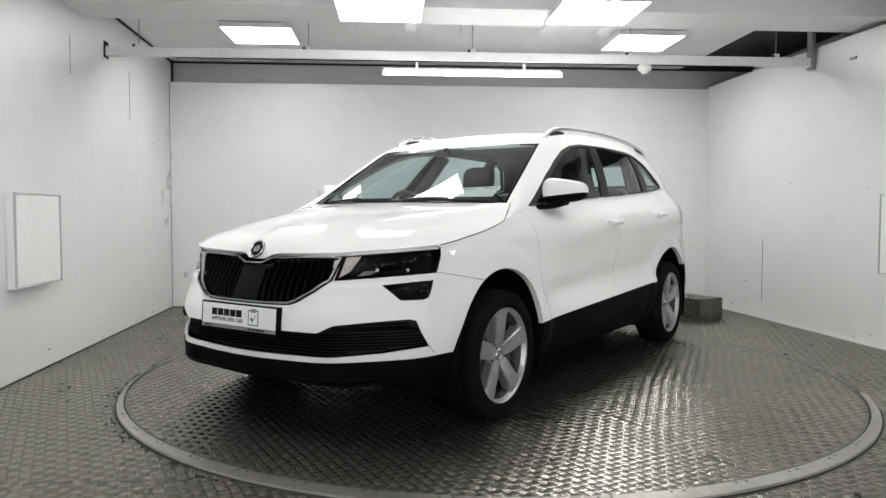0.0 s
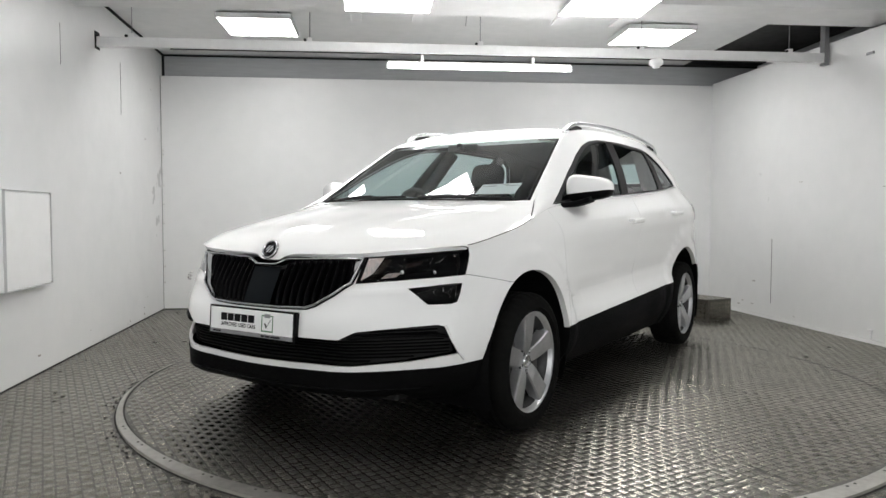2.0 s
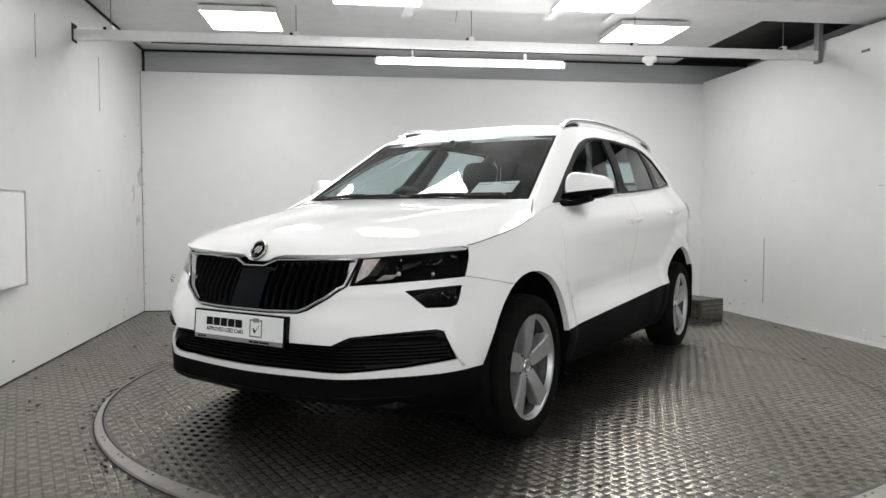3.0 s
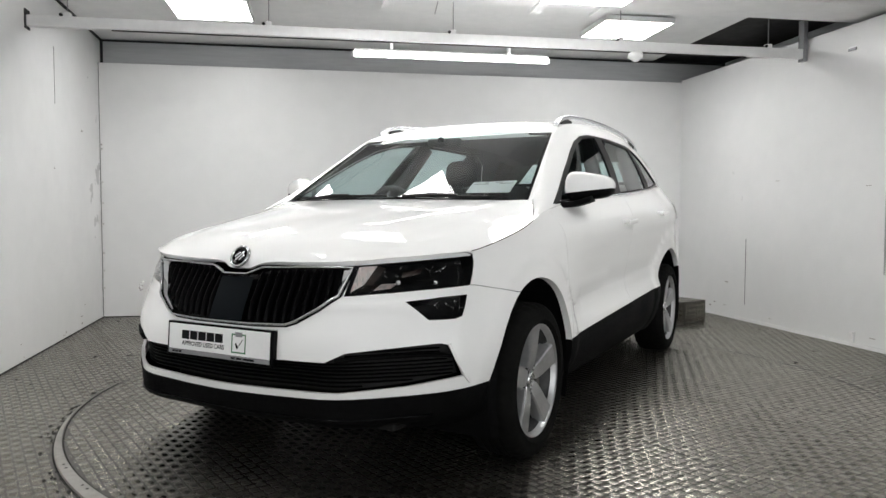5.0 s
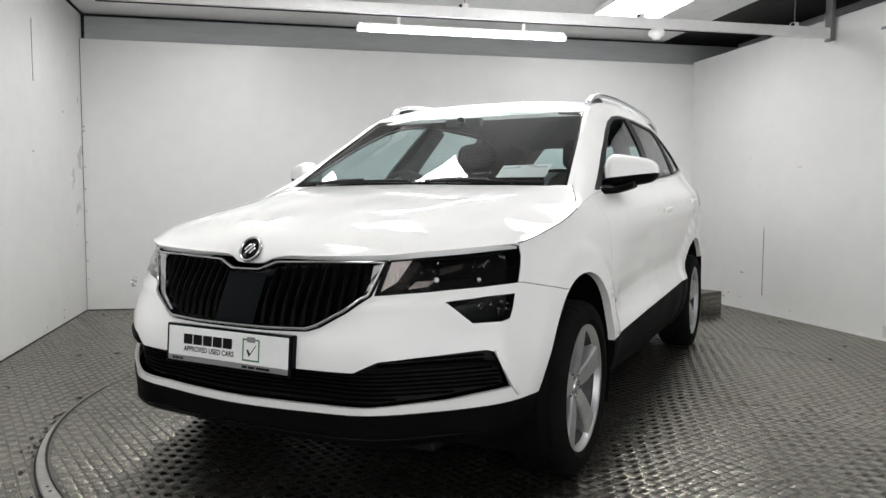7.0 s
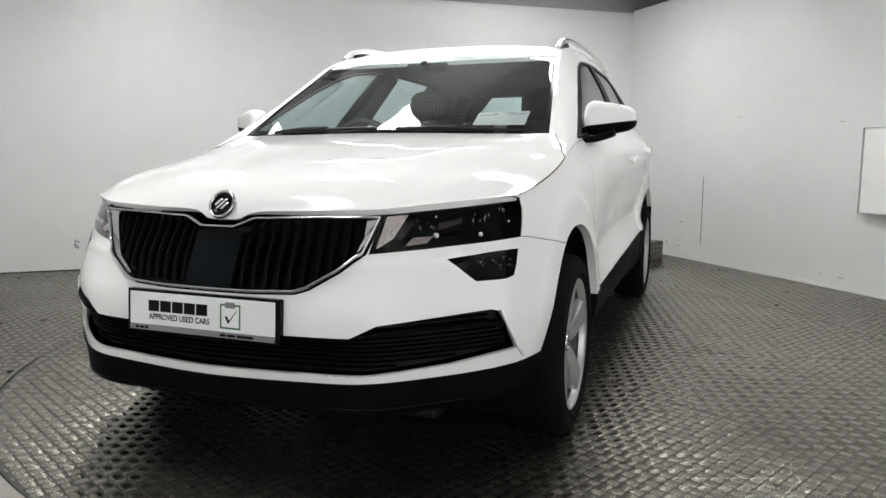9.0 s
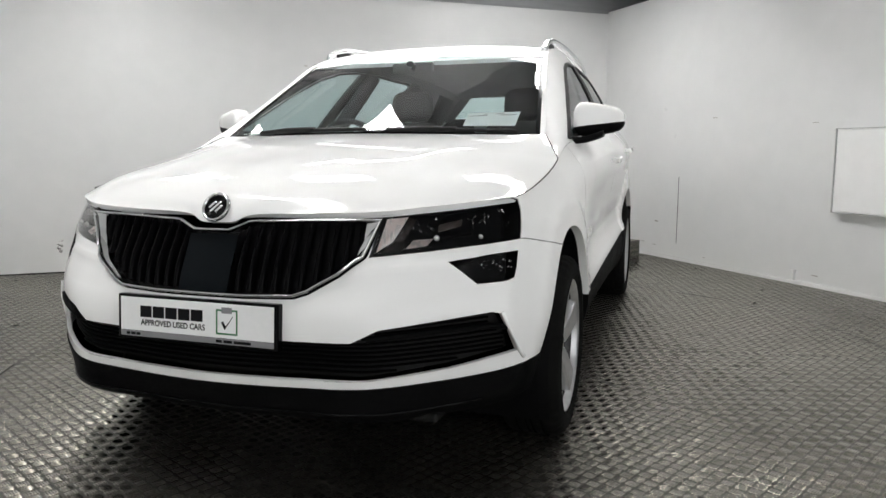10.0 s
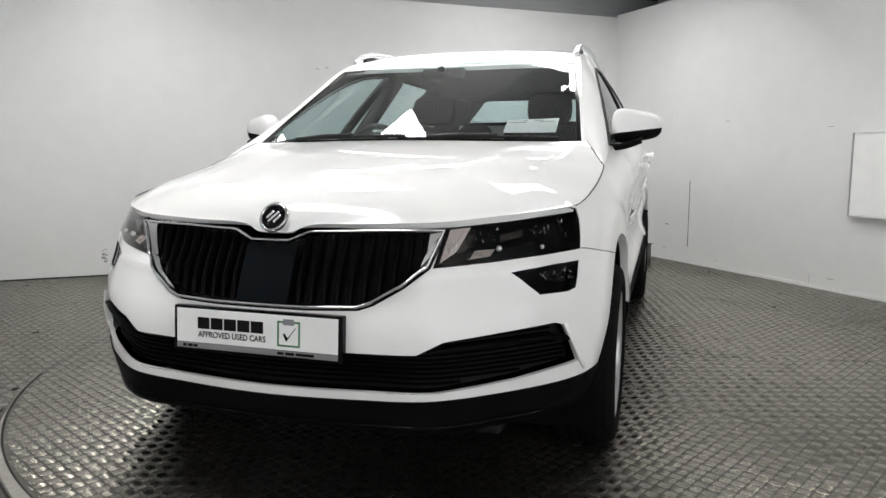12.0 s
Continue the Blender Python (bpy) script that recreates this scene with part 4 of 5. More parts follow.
# ---- lamps
FACET = material("lamp facet", (0.34, 0.33, 0.33), 0.16, 1.0)
# Streaky pinkish white: the warm light mirrored in the reflector, put into its colour.
WARM_GLINT = vary(material("lamp reflector with painted warm light", rough=0.28, metal=0.25), (45, 160), (0.84, 0.68, 0.64), (0.99, 0.95, 0.93), 0.12, 0.3, 90, stretch=(1, 1, 0.35))
HAZE = vary(material("smoky reflector", rough=0.22, metal=1.0), (30, 90), (0.10, 0.075, 0.07), (0.30, 0.25, 0.24), 0.1)
GLINT = material("painted lamp glint", (0.95, 0.95, 0.95), 0.25, 0.5)
SOCKET = material("lamp housing", (0.003, 0.003, 0.0035), 0.3, spec=0.06)
random.seed(4)
for side, k in (("left", 1), ("right", -RIGHT)):
    lampob = flank.panel("headlamp" + side, "headlamp", LENS, car, "clear headlamp with dark housing and chrome reflectors", -0.002, 0.001, 0)
    flank.panel("headlamp" + side, "housing", SOCKET, lampob, "", -0.075, 0, 0)
    # side walls of the housing
    rim = HOLES["headlamp", side]
    pts = body_at(rim[:, 0], rim[:, 1])
    nn = normals_of(body_at, rim[:, 0], rim[:, 1])
    bm = bmesh.new()
    a = [bm.verts.new(p - n * 0.003) for p, n in zip(pts, nn)]
    b = [bm.verts.new(p - n * 0.078) for p, n in zip(pts, nn)]
    for i in range(len(a)):
        j = (i + 1) % len(a)
        bm.faces.new((a[i], a[j], b[j], b[i]))
    part("lamp_wall", bm, SOCKET, lampob)

    def in_lamp(y, z, back):
        q = flank.find((0, y * k, z), (1, 2), *((2, 5.3) if k > 0 else (-5.3, -2)))
        p = body_at(*q)
        return Vector(p) + Vector((-back, 0, 0))

    def lamp_quad(name, corners, mat, label=""):
        bm = bmesh.new()
        bmesh.ops.solidify(bm, geom=[bm.faces.new([bm.verts.new(in_lamp(*c)) for c in corners])], thickness=.002)
        part(name, bm, mat, lampob, label)

    def lamp_bits(count, y0, y1, z0, z1, size):
        bm = bmesh.new()
        for _ in range(count):
            c = in_lamp(random.uniform(y0, y1), random.uniform(z0, z1), random.uniform(.012, .05))
            w = size * random.uniform(.5, 1.6)
            m = Matrix.Translation(c) @ Euler((random.uniform(-.4, .4), random.uniform(-1.1, .5), random.uniform(-.8, .8))).to_matrix().to_4x4() @ Matrix.Diagonal((.002, w * random.uniform(.2, .5), w * 1.3, 1))
            bmesh.ops.create_icosphere(bm, subdivisions=1, radius=.7, matrix=m)
        tagged(part("lamp_facets", bm, FACET, lampob, "small chrome facets"), kind="stuff")

    lamp_quad("lamp_fin", ((.493, .729, .012), (.530, .757, .026), (.560, .823, .034), (.516, .820, .012)), WARM_GLINT, "reflector fin with mirrored warm light in its colour")
    lamp_quad("lamp_fin", ((.531, .757, .027), (.546, .752, .050), (.572, .814, .062), (.561, .823, .035)), HAZE, "smoky reflector facet")
    lamp_quad("lamp_shelf", ((.500, .727, .014), (.560, .737, .018), (.566, .757, .050), (.528, .752, .045)), HAZE, "smoky copper reflector shelf")
    lamp_quad("lamp_shelf", ((.566, .737, .016), (.617, .744, .020), (.622, .760, .048), (.572, .757, .048)), WARM_GLINT, "reflector shelf with mirrored warm light in its colour")
    lamp_quad("lamp_plate", ((.634, .778, .040), (.690, .794, .034), (.688, .812, .040), (.632, .798, .046)), HAZE, "smoky inner plate")
    lamp_quad("lamp_plate", ((.630, .757, .050), (.715, .766, .050), (.715, .773, .056), (.630, .765, .056)), SOCKET)
    lamp_bits(7, .585, .630, .780, .822, .007)
    lamp_bits(5, .555, .60, .785, .815, .007)
    lamp_bits(15, .705, .790, .800, .850, .006)
    lamp_bits(9, .700, .815, .785, .820, .006)
    # White beads stand in for two bright reflections inside the lamp.
    for yy, zz, rr in ((.639, .765, .0085), (.746, .764, .0065)):
        bm = bmesh.new()
        bmesh.ops.create_uvsphere(bm, u_segments=16, v_segments=10, radius=rr, matrix=Matrix.Translation(in_lamp(yy, zz, .014)))
        part("lamp_glint", bm, GLINT, lampob, "small white bead in place of a reflected glint", True)
    fogob = flank.panel("fog" + side, "fog_lamp", LENS, car, "dark triangular fog lamp", -0.004, 0.001, 0.01)
    flank.panel("fog" + side, "housing", SOCKET, fogob, "", -0.05, 0, 0)
    rim = HOLES["fog", side]
    pts, nn = body_at(rim[:, 0], rim[:, 1]), normals_of(body_at, rim[:, 0], rim[:, 1])
    bm = bmesh.new()
    a = [bm.verts.new(p) for p in pts]
    b = [bm.verts.new(p - n * 0.052) for p, n in zip(pts, nn)]
    for i in range(len(a)):
        j = (i + 1) % len(a)
        bm.faces.new((a[i], a[j], b[j], b[i]))
    part("lamp_wall", bm, SOCKET, fogob)
    q = flank.find((0, .79 * k, .68), (1, 2), *((2, 5.3) if k > 0 else (-5.3, -2)))
    c = Vector(body_at(*q)) + Vector((-.035, 0, 0))
    bm = bmesh.new()
    for i in range(34):
        c2 = Vector(body_at(*q)) + Vector((random.uniform(-.035, -.012), random.uniform(-.045, .042) * k, random.uniform(-.018, .020)))
        c2.x -= 1.1 * (c2.y * k - .79)
        w = random.uniform(.003, .008)
        m = Matrix.Translation(c2) @ Euler((random.uniform(0, 3), random.uniform(-1.1, .5), random.uniform(-.8, .8))).to_matrix().to_4x4() @ Matrix.Diagonal((.002, w, w * .4, 1))
        bmesh.ops.create_icosphere(bm, subdivisions=1, radius=.7, matrix=m)
    tagged(part("lamp_facets", bm, FACET, fogob, "small chrome facets"), kind="stuff")


# ---------------------------------------------------------------- car: wheels
def tyre_mesh():
    pr = [(.222, .078), (.232, .094), (.246, .103), (.252, .1045), (.256, .1075), (.262, .1045), (.285, .1060), (.303, .1015), (.315, .0935), (.3235, .083), (.328, .070), (.3295, .058), (.3295, .047), (.322, .046), (.322, .038), (.330, .037), (.330, .014), (.3225, .013), (.3225, .005), (.330, .004)]
    pr = [(r - .008 * max(0, (r - .222) / .108), h) for r, h in pr]
    pr = pr + [(r, -h) for r, h in pr[::-1]]
    seg = 160
    bm = bmesh.new()
    rings = []
    for r, h in pr:
        rings.append([])
        for i in range(seg):
            rr = r
            if r > .305 and abs(h) > .045 and i % 4 == 0:
                rr -= 0.0045
            if .3214 < r and abs(h) < .045 and (i + int(abs(h) * 300)) % 8 == 0:
                rr -= 0.004
            a = 2 * math.pi * i / seg
            rings[-1].append(bm.verts.new((rr * math.cos(a), rr * math.sin(a), h)))
    for a, b in zip(rings, rings[1:]):
        for i in range(seg):
            bm.faces.new((a[i], a[(i + 1) % seg], b[(i + 1) % seg], b[i]))
    bmesh.ops.recalc_face_normals(bm, faces=bm.faces)
    for f in bm.faces:
        f.smooth = True
    for e in bm.edges:
        if len(e.link_faces) == 2 and e.calc_face_angle() > 0.7:
            e.smooth = False
    return bm


def spoke_mesh():
    """One broad bladed spoke along +x: a flat bright face with a fallen trailing facet."""
    bm = bmesh.new()
    st = [(.030, .023, .021, .029, .060), (.060, .032, .029, .037, .069), (.10, .037, .033, .042, .077), (.15, .041, .036, .046, .082), (.195, .045, .039, .053, .086), (.2265, .054, .046, .070, .089)]
    rings = []
    for r, wl, wf, wr, h in st:
        rings.append([bm.verts.new((r, y, z)) for y, z in ((-wl - .006, h - .050), (-wl - .002, h - .008), (-wl + .003, h), (wf, h - .001), (wf + .006, h - .006), (wr, h - .040), (wr + .004, h - .052))])
    for a, b in zip(rings, rings[1:]):
        for k in range(6):
            bm.faces.new((a[k], a[k + 1], b[k + 1], b[k]))
    bm.faces.new(rings[-1][::-1])
    bmesh.ops.recalc_face_normals(bm, faces=bm.faces)
    return bm


def shared(name, me, parent, m=None, label=""):
    ob = new(name, me)
    ob.parent = parent
    if m is not None:
        ob.matrix_basis = m
    if label:
        ob["label"] = label
    return ob


def to_mesh(name, bm, mat, smooth=True):
    me = bpy.data.meshes.new(name)
    bm.to_mesh(me)
    bm.free()
    me.materials.append(mat)
    if smooth:
        me.shade_smooth()
    return me


def tyre_me():
    me = bpy.data.meshes.new("tyre")
    bm = tyre_mesh()
    bm.to_mesh(me)
    bm.free()
    me.materials.append(RUBBER)
    return me


M_TYRE = tyre_me()
M_RIM = to_mesh("rim", lathe([(.218, .070), (.2255, .090), (.233, .0965), (.2385, .0955), (.2405, .090), (.2385, .080)], 72), ALLOY)
# Silver barrel coloured near black, standing in for the shade behind the spokes.
BARREL = vary(material("shaded barrel alloy", rough=0.5, metal=0.8), (6, 50), (0.03, 0.03, 0.031), (0.06, 0.06, 0.061), 0.06)
M_BARREL = to_mesh("barrel", lathe([(.2385, .080), (.226, .070), (.207, .050), (.203, -.02), (.208, -.085), (.225, -.095)], 72), BARREL)
M_SPOKE = to_mesh("spoke", spoke_mesh(), ALLOY, False)
M_HUB = to_mesh("hub", lathe([(.074, .034), (.072, .052), (.052, .060), (.034, .064), (.0335, .060), (.0, .060)], 40), ALLOY)
M_CAP = to_mesh("cap", lathe([(.0325, .060), (.0315, .0685), (.026, .071), (.024, .0695), (0, .0705)], 32), SATIN)
M_BOLT = to_mesh("bolt", lathe([(.0135, .052), (.0125, .0645), (.010, .064), (.0085, .057), (0, .057)], 12), SEAL)
M_DISC = to_mesh("brake_disc", lathe([(.075, .012), (.075, .024), (.148, .024), (.150, .012), (.148, 0)], 48), STEEL)
M_BACK = to_mesh("back_plate", lathe([(0, -.03), (.20, -.03)], 32), SEAL)
caliper_bm = bmesh.new()
box(caliper_bm, (.095, -.075, -.01), (.160, .075, .045), 0.012)
M_CALIPER = to_mesh("caliper", caliper_bm, STEEL, False)

for x0, arch in AXLES:
    for sgn in (1, -1):
        w = empty("wheel", "five spoke silver alloy wheel with black tyre")
        w.parent = car
        y0 = (0.836 if sgn > 0 else -0.785)
        w.matrix_basis = Matrix.Translation((x0, y0, HUB_Z)) @ Euler((radians(-90 * sgn), 0, 0)).to_matrix().to_4x4()
        shared("tyre", M_TYRE, w, None, "black rubber tyre")
        shared("rim", M_RIM, w)
        shared("barrel", M_BARREL, w)
        up = -90 * sgn
        for k in range(5):
            shared("spoke", M_SPOKE, w, pose(0, 0, 0, 0, 0, up + 2 * sgn + 72 * k))
            a = radians(up + 2 * sgn + 36 + 72 * k)
            shared("bolt", M_BOLT, w, Matrix.Translation((.052 * math.cos(a), .052 * math.sin(a), 0)))
        shared("hub", M_HUB, w)
        shared("cap", M_CAP, w, None, "silver centre cap")
        shared("brake_disc", M_DISC, w)
        shared("back_plate", M_BACK, w)
        shared("caliper", M_CALIPER, w, pose(0, 0, 0, 0, 0, 180 if x0 > 0 else 0))
        # arch liner
        bm = bmesh.new()
        ya, yb = (.52, .925) if sgn > 0 else (-.52, -.872)
        prev = None
        for i in range(29):
            a = radians(-25 + 230 * i / 28)
            c, s_ = math.cos(a), math.sin(a)
            ring = [bm.verts.new((x0 + r * c, y, ARCH_Z + r * s_)) for r, y in ((arch + .002, yb), (arch + .012, yb - .03 * sgn), (arch + .012, ya), (.05, ya))]
            if prev:
                for j in range(3):
                    bm.faces.new((prev[j], prev[j + 1], ring[j + 1], ring[j]))
            prev = ring
        part("arch_liner", bm, BLACK, car, "black plastic liner")

# ---------------------------------------------------------------- car: outside fittings
for sgn, side in ((1, "left"), (-1, "right")):
    k = 1 if sgn > 0 else RIGHT
    # mirror
    n_u, n_v = 28, 16
    pw = lambda c, e: math.copysign(abs(c)**e, c)

    def mirror_bm(z_lo, z_hi, grow=0.0):
        bm = bmesh.new()
        rows = []
        for j in range(n_v + 1):
            ph = -math.pi / 2 + math.pi * j / n_v
            row = []
            for i in range(n_u):
                th = 2 * math.pi * i / n_u
                a, b, c = pw(math.cos(ph), .40) * pw(math.cos(th), .5), pw(math.cos(ph), .40) * pw(math.sin(th), .45), pw(math.sin(ph), .8)
                taper = 1 - 0.25 * b
                y = .942 + (.104 + grow) * b
                x = .672 + (.068 + grow) * a * (1 if a < 0 else taper) - .42 * (y - .945)
                z = 1.145 + (.066 + grow) * c * taper
                row.append(bm.verts.new((x, y * k * sgn, z)))
            rows.append(row)
        for a, b in zip(rows, rows[1:]):
            for i in range(n_u):
                f = (a[i], a[(i + 1) % n_u], b[(i + 1) % n_u], b[i])
                bm.faces.new(f)
        bmesh.ops.remove_doubles(bm, verts=bm.verts, dist=1e-4)
        up_n = Vector((0, -.13 * sgn, 1)).normalized()
        cut_at = Vector((.67, .945 * k * sgn, 1.124))
        bmesh.ops.bisect_plane(bm, geom=bm.verts[:] + bm.edges[:] + bm.faces[:], plane_co=cut_at, plane_no=up_n, clear_outer=z_lo < 1, clear_inner=z_lo > 1)
        bmesh.ops.recalc_face_normals(bm, faces=bm.faces)
        return bm

    mir = part("door_mirror", mirror_bm(1.106, 2), PAINT, car, "white door mirror on a black foot", True)
    bm = mirror_bm(0, 1.107, -.001)
    part("mirror_base", bm, BLACK, mir, "black plastic base", True)
    bm = bmesh.new()
    prev = None
    for t in np.linspace(0, 1, 8):
        c = Vector((.85 - .12 * t, (.815 + .15 * t) * k * sgn, 1.052 + .030 * t - .012 * math.sin(math.pi * t)))
        ring = [bm.verts.new(c + Vector((dx, 0, dz))) for dx, dz in ((-.055, -.010), (.05, -.012), (.055, .004), (.03, .016), (-.05, .018))]
        if prev:
            for j in range(5):
                bm.faces.new((prev[j], prev[(j + 1) % 5], ring[(j + 1) % 5], ring[j]))
        prev = ring
    bm.faces.new(prev)
    bmesh.ops.recalc_face_normals(bm, faces=bm.faces)
    part("mirror_arm", bm, BLACK, mir, "black arm", True)
    part("mirror_glass", boxed((.594, (.87 if sgn > 0 else -1.02 * RIGHT), 1.10), (.602, (1.02 if sgn > 0 else -.87 * RIGHT), 1.185), 0.002), CHROME, mir, "mirror glass")
    # handles
    for door, hx, hz in zip(DOORS[side], (-.055, -.985), (.967, 1.018)):
        q = flank.find((hx, 0, hz), (0, 2), *((7, 14) if sgn > 0 else (-14, -7)))
        p = Vector(body_at(*q))
        bm = bmesh.new()
        box(bm, (-.095, -.006, -.015), (.095, .013, .015), 0.009)
        bmesh.ops.transform(bm, matrix=Matrix.Translation(p + Vector((0, .030 * sgn, 0))) @ Euler((0, radians(3), 0)).to_matrix().to_4x4(), verts=bm.verts)
        for dx in (-.075, .075):
            box(bm, (p.x + dx - .014, p.y - .01 if sgn > 0 else p.y - .03, p.z - .010), (p.x + dx + .014, p.y + .03 if sgn > 0 else p.y + .01, p.z + .010), 0.003)
        part("door_handle", bm, PAINT, door, "white bar handle")
        bm = bmesh.new()
        rows = []
        for zz in np.linspace(-.026, .026, 5):
            row = []
            for xx in np.linspace(-.06, .06, 7):
                q2 = flank.find((hx + xx, 0, hz + zz), (0, 2), *((7, 14) if sgn > 0 else (-14, -7)))
                pp = Vector(body_at(*q2))
                row.append(bm.verts.new(pp + Vector((0, .0015 * sgn, 0))))
            rows.append(row)
        for a, b in zip(rows, rows[1:]):
            for i in range(6):
                bm.faces.new((a[i], a[i + 1], b[i + 1], b[i]))
        bmesh.ops.recalc_face_normals(bm, faces=bm.faces)
        part("handle_cup", bm, PAINT, door, "", True)
    # roof rail
    path = [(.315, .628, 1.500), (.27, .627, 1.526), (.20, .625, 1.549), (.05, .623, 1.571), (-.3, .618, 1.590), (-.8, .610, 1.594), (-1.2, .600, 1.582), (-1.45, .590, 1.562), (-1.58, .585, 1.540), (-1.64, .582, 1.515)]
    pts = spline(path, np.linspace(0, 9, 50))
    prev = None
    bm = bmesh.new()
    for i, p in enumerate(pts):
        t = i / 49
        hgt = .016
        c = Vector((p[0], p[1] * (1 if sgn > 0 else far_k(1.5)) * sgn, p[2]))
        ring = [bm.verts.new(c + Vector((0, dy, dz))) for dy, dz in ((-.016, -.004), (-.013, hgt * .8), (-.005, hgt), (.006, hgt), (.013, hgt * .7), (.016, -.004), (.010, -.010), (-.010, -.010))]
        if prev:
            for j in range(8):
                bm.faces.new((prev[j], prev[(j + 1) % 8], ring[(j + 1) % 8], ring[j]))
        else:
            bm.faces.new(ring)
        prev = ring
    bm.faces.new(prev)
    bmesh.ops.recalc_face_normals(bm, faces=bm.faces)
    rail = part("roof_rail", bm, SATIN, car, "silver roof rail", True)
    for fx0, fx1, z0, z1 in ((.04, .22, 1.505, 1.555), (-1.55, -1.40, 1.505, 1.550)):
        y = (.620 if fx0 > 0 else .588) * (1 if sgn > 0 else far_k(1.5)) * sgn
        part("rail_foot", boxed((fx0, y - .010, z0), (fx1, y + .010, z1), 0.004), SEAL, rail, "black foot")
    # tail lamp
    bm = bmesh.new()
    rows = []
    for zz in np.linspace(0, 1, 5):
        row = []
        for xx in np.linspace(0, 1, 8):
            x = -1.70 - .24 * xx + .05 * (1 - zz)
            z = .985 - .03 * xx + zz * (.108 + .03 * xx)
            q2 = flank.find((x, 0, z), (0, 2), *((11, 14.4) if sgn > 0 else (-14.4, -11)))
            pp, nv = Vector(body_at(*q2)), Vector(normals_of(body_at, np.array(q2[0]), np.array(q2[1])))
            row.append(bm.verts.new(pp + nv * .006))
        rows.append(row)
    for a, b in zip(rows, rows[1:]):
        for i in range(7):
            bm.faces.new((a[i], a[i + 1], b[i + 1], b[i]))
    bmesh.ops.recalc_face_normals(bm, faces=bm.faces)
    part("tail_lamp", bm, RED, car, "red tail lamp", True)

# wipers and scuttle
for (a0, s0), (a1, s1) in (((.18, .0), (.86, .07)), ((-.66, .02), (.06, .03))):
    q = [(a0 + (a1 - a0) * t, s0 + (s1 - s0) * t) for t in np.linspace(0, 1, 10)]
    pts = [top_at(np.array(a), np.array(s)) for a, s in q]
    nn = [normals_of(top_at, np.array(a), np.array(s)) for a, s in q]
    wip = part("wiper", strip_along([p + n * .007 for p, n in zip(pts, nn)], nn, .010, .006), SEAL, car, "black wiper blade")
    arm = [pts[0] + nn[0] * .005, (pts[0] + pts[5]) / 2 + nn[0] * .016, pts[5] + nn[5] * .014]
    part("wiper_arm", strip_along(arm, [nn[0]] * 3, .016, .006), SEAL, wip)
bm = bmesh.new()
rows = [[bm.verts.new((x - .06 * (abs(y) / .74)**2, y * (1 if y > 0 else RIGHT), z)) for y in np.linspace(-.74, .74, 15)] for x, z in ((1.14, 1.045), (1.09, 1.058), (1.04, 1.062))]
for a, b in zip(rows, rows[1:]):
    for i in range(14):
        bm.faces.new((a[i], a[i + 1], b[i + 1], b[i]))
bmesh.ops.recalc_face_normals(bm, faces=bm.faces)
part("scuttle", bm, BLACK, car, "black scuttle panel under the windscreen")

# ---------------------------------------------------------------- car: underside and cabin
part("underbody", boxed((-1.95, -.50, .20), (1.90, .52, .33), 0.02), SEAL, car, "dark underside")
part("floor_pan", boxed((-.90, -.80, .24), (.90, .86, .33), 0.02), SEAL, car)
part("radiator", boxed((1.72, -.50, .28), (1.96, .52, .74), 0.02), SEAL, car, "dark radiator behind the grille")
part("nose_tray", boxed((1.74, -.62, .24), (2.02, .66, .27), 0.01), SEAL, car)
part("firewall", boxed((.96, -.70, .33), (1.02, .74, 1.02), 0.01), SEAL, car)
part("boot_floor", boxed((-2.05, -.66, .33), (-1.30, .70, .62), 0.02), TRIM, car)
for y0, y1 in ((-.81, -.775), (.82, .855)):
    part("door_card", boxed((-1.28, y0, .33), (.95, y1, 1.035), 0.012), TRIM, car, "dark inner door panel")
bm = bmesh.new()
prof = [(.99, .60), (.99, 1.035), (.93, 1.062), (.78, 1.068), (.62, 1.055), (.52, 1.02), (.50, .93), (.56, .80), (.60, .60)]
ends = []
for y in (-.745, .78):
    ends.append([bm.verts.new((x, y, z)) for x, z in prof])
for i in range(len(prof)):
    j = (i + 1) % len(prof)
    bm.faces.new((ends[0][i], ends[0][j], ends[1][j], ends[1][i]))
bm.faces.new(ends[0])
bm.faces.new(ends[1][::-1])
bmesh.ops.recalc_face_normals(bm, faces=bm.faces)
dash = part("dashboard", bm, TRIM, car, "dark dashboard")
bm = bmesh.new()
bmesh.ops.create_uvsphere(bm, u_segments=24, v_segments=12, radius=1, matrix=Matrix.Translation((.60, -.37, 1.045)) @ Matrix.Diagonal((.14, .20, .075, 1)))
part("binnacle", bm, TRIM, dash, "instrument hood", True)
WM = Matrix.Translation((.385, -.37, 1.01)) @ Euler((0, radians(-66), 0)).to_matrix().to_4x4()
bm = lathe([(.170 + .0155 * math.cos(a), .0155 * math.sin(a)) for a in np.linspace(0, 2 * math.pi, 13)], 40, WM)
sw = part("steering_wheel", bm, TRIM, car, "black steering wheel on the right hand side", True)
bm = bmesh.new()
box(bm, (-.055, -.075, -.02), (.05, .075, .012), 0.015)
for lo, hi in (((-.012, -.165, -.006), (.012, .165, .006)), ((-.165, -.014, -.006), (0, .014, .006))):
    box(bm, lo, hi, 0.003)
bmesh.ops.transform(bm, matrix=WM, verts=bm.verts)
part("wheel_spokes", bm, TRIM, sw)


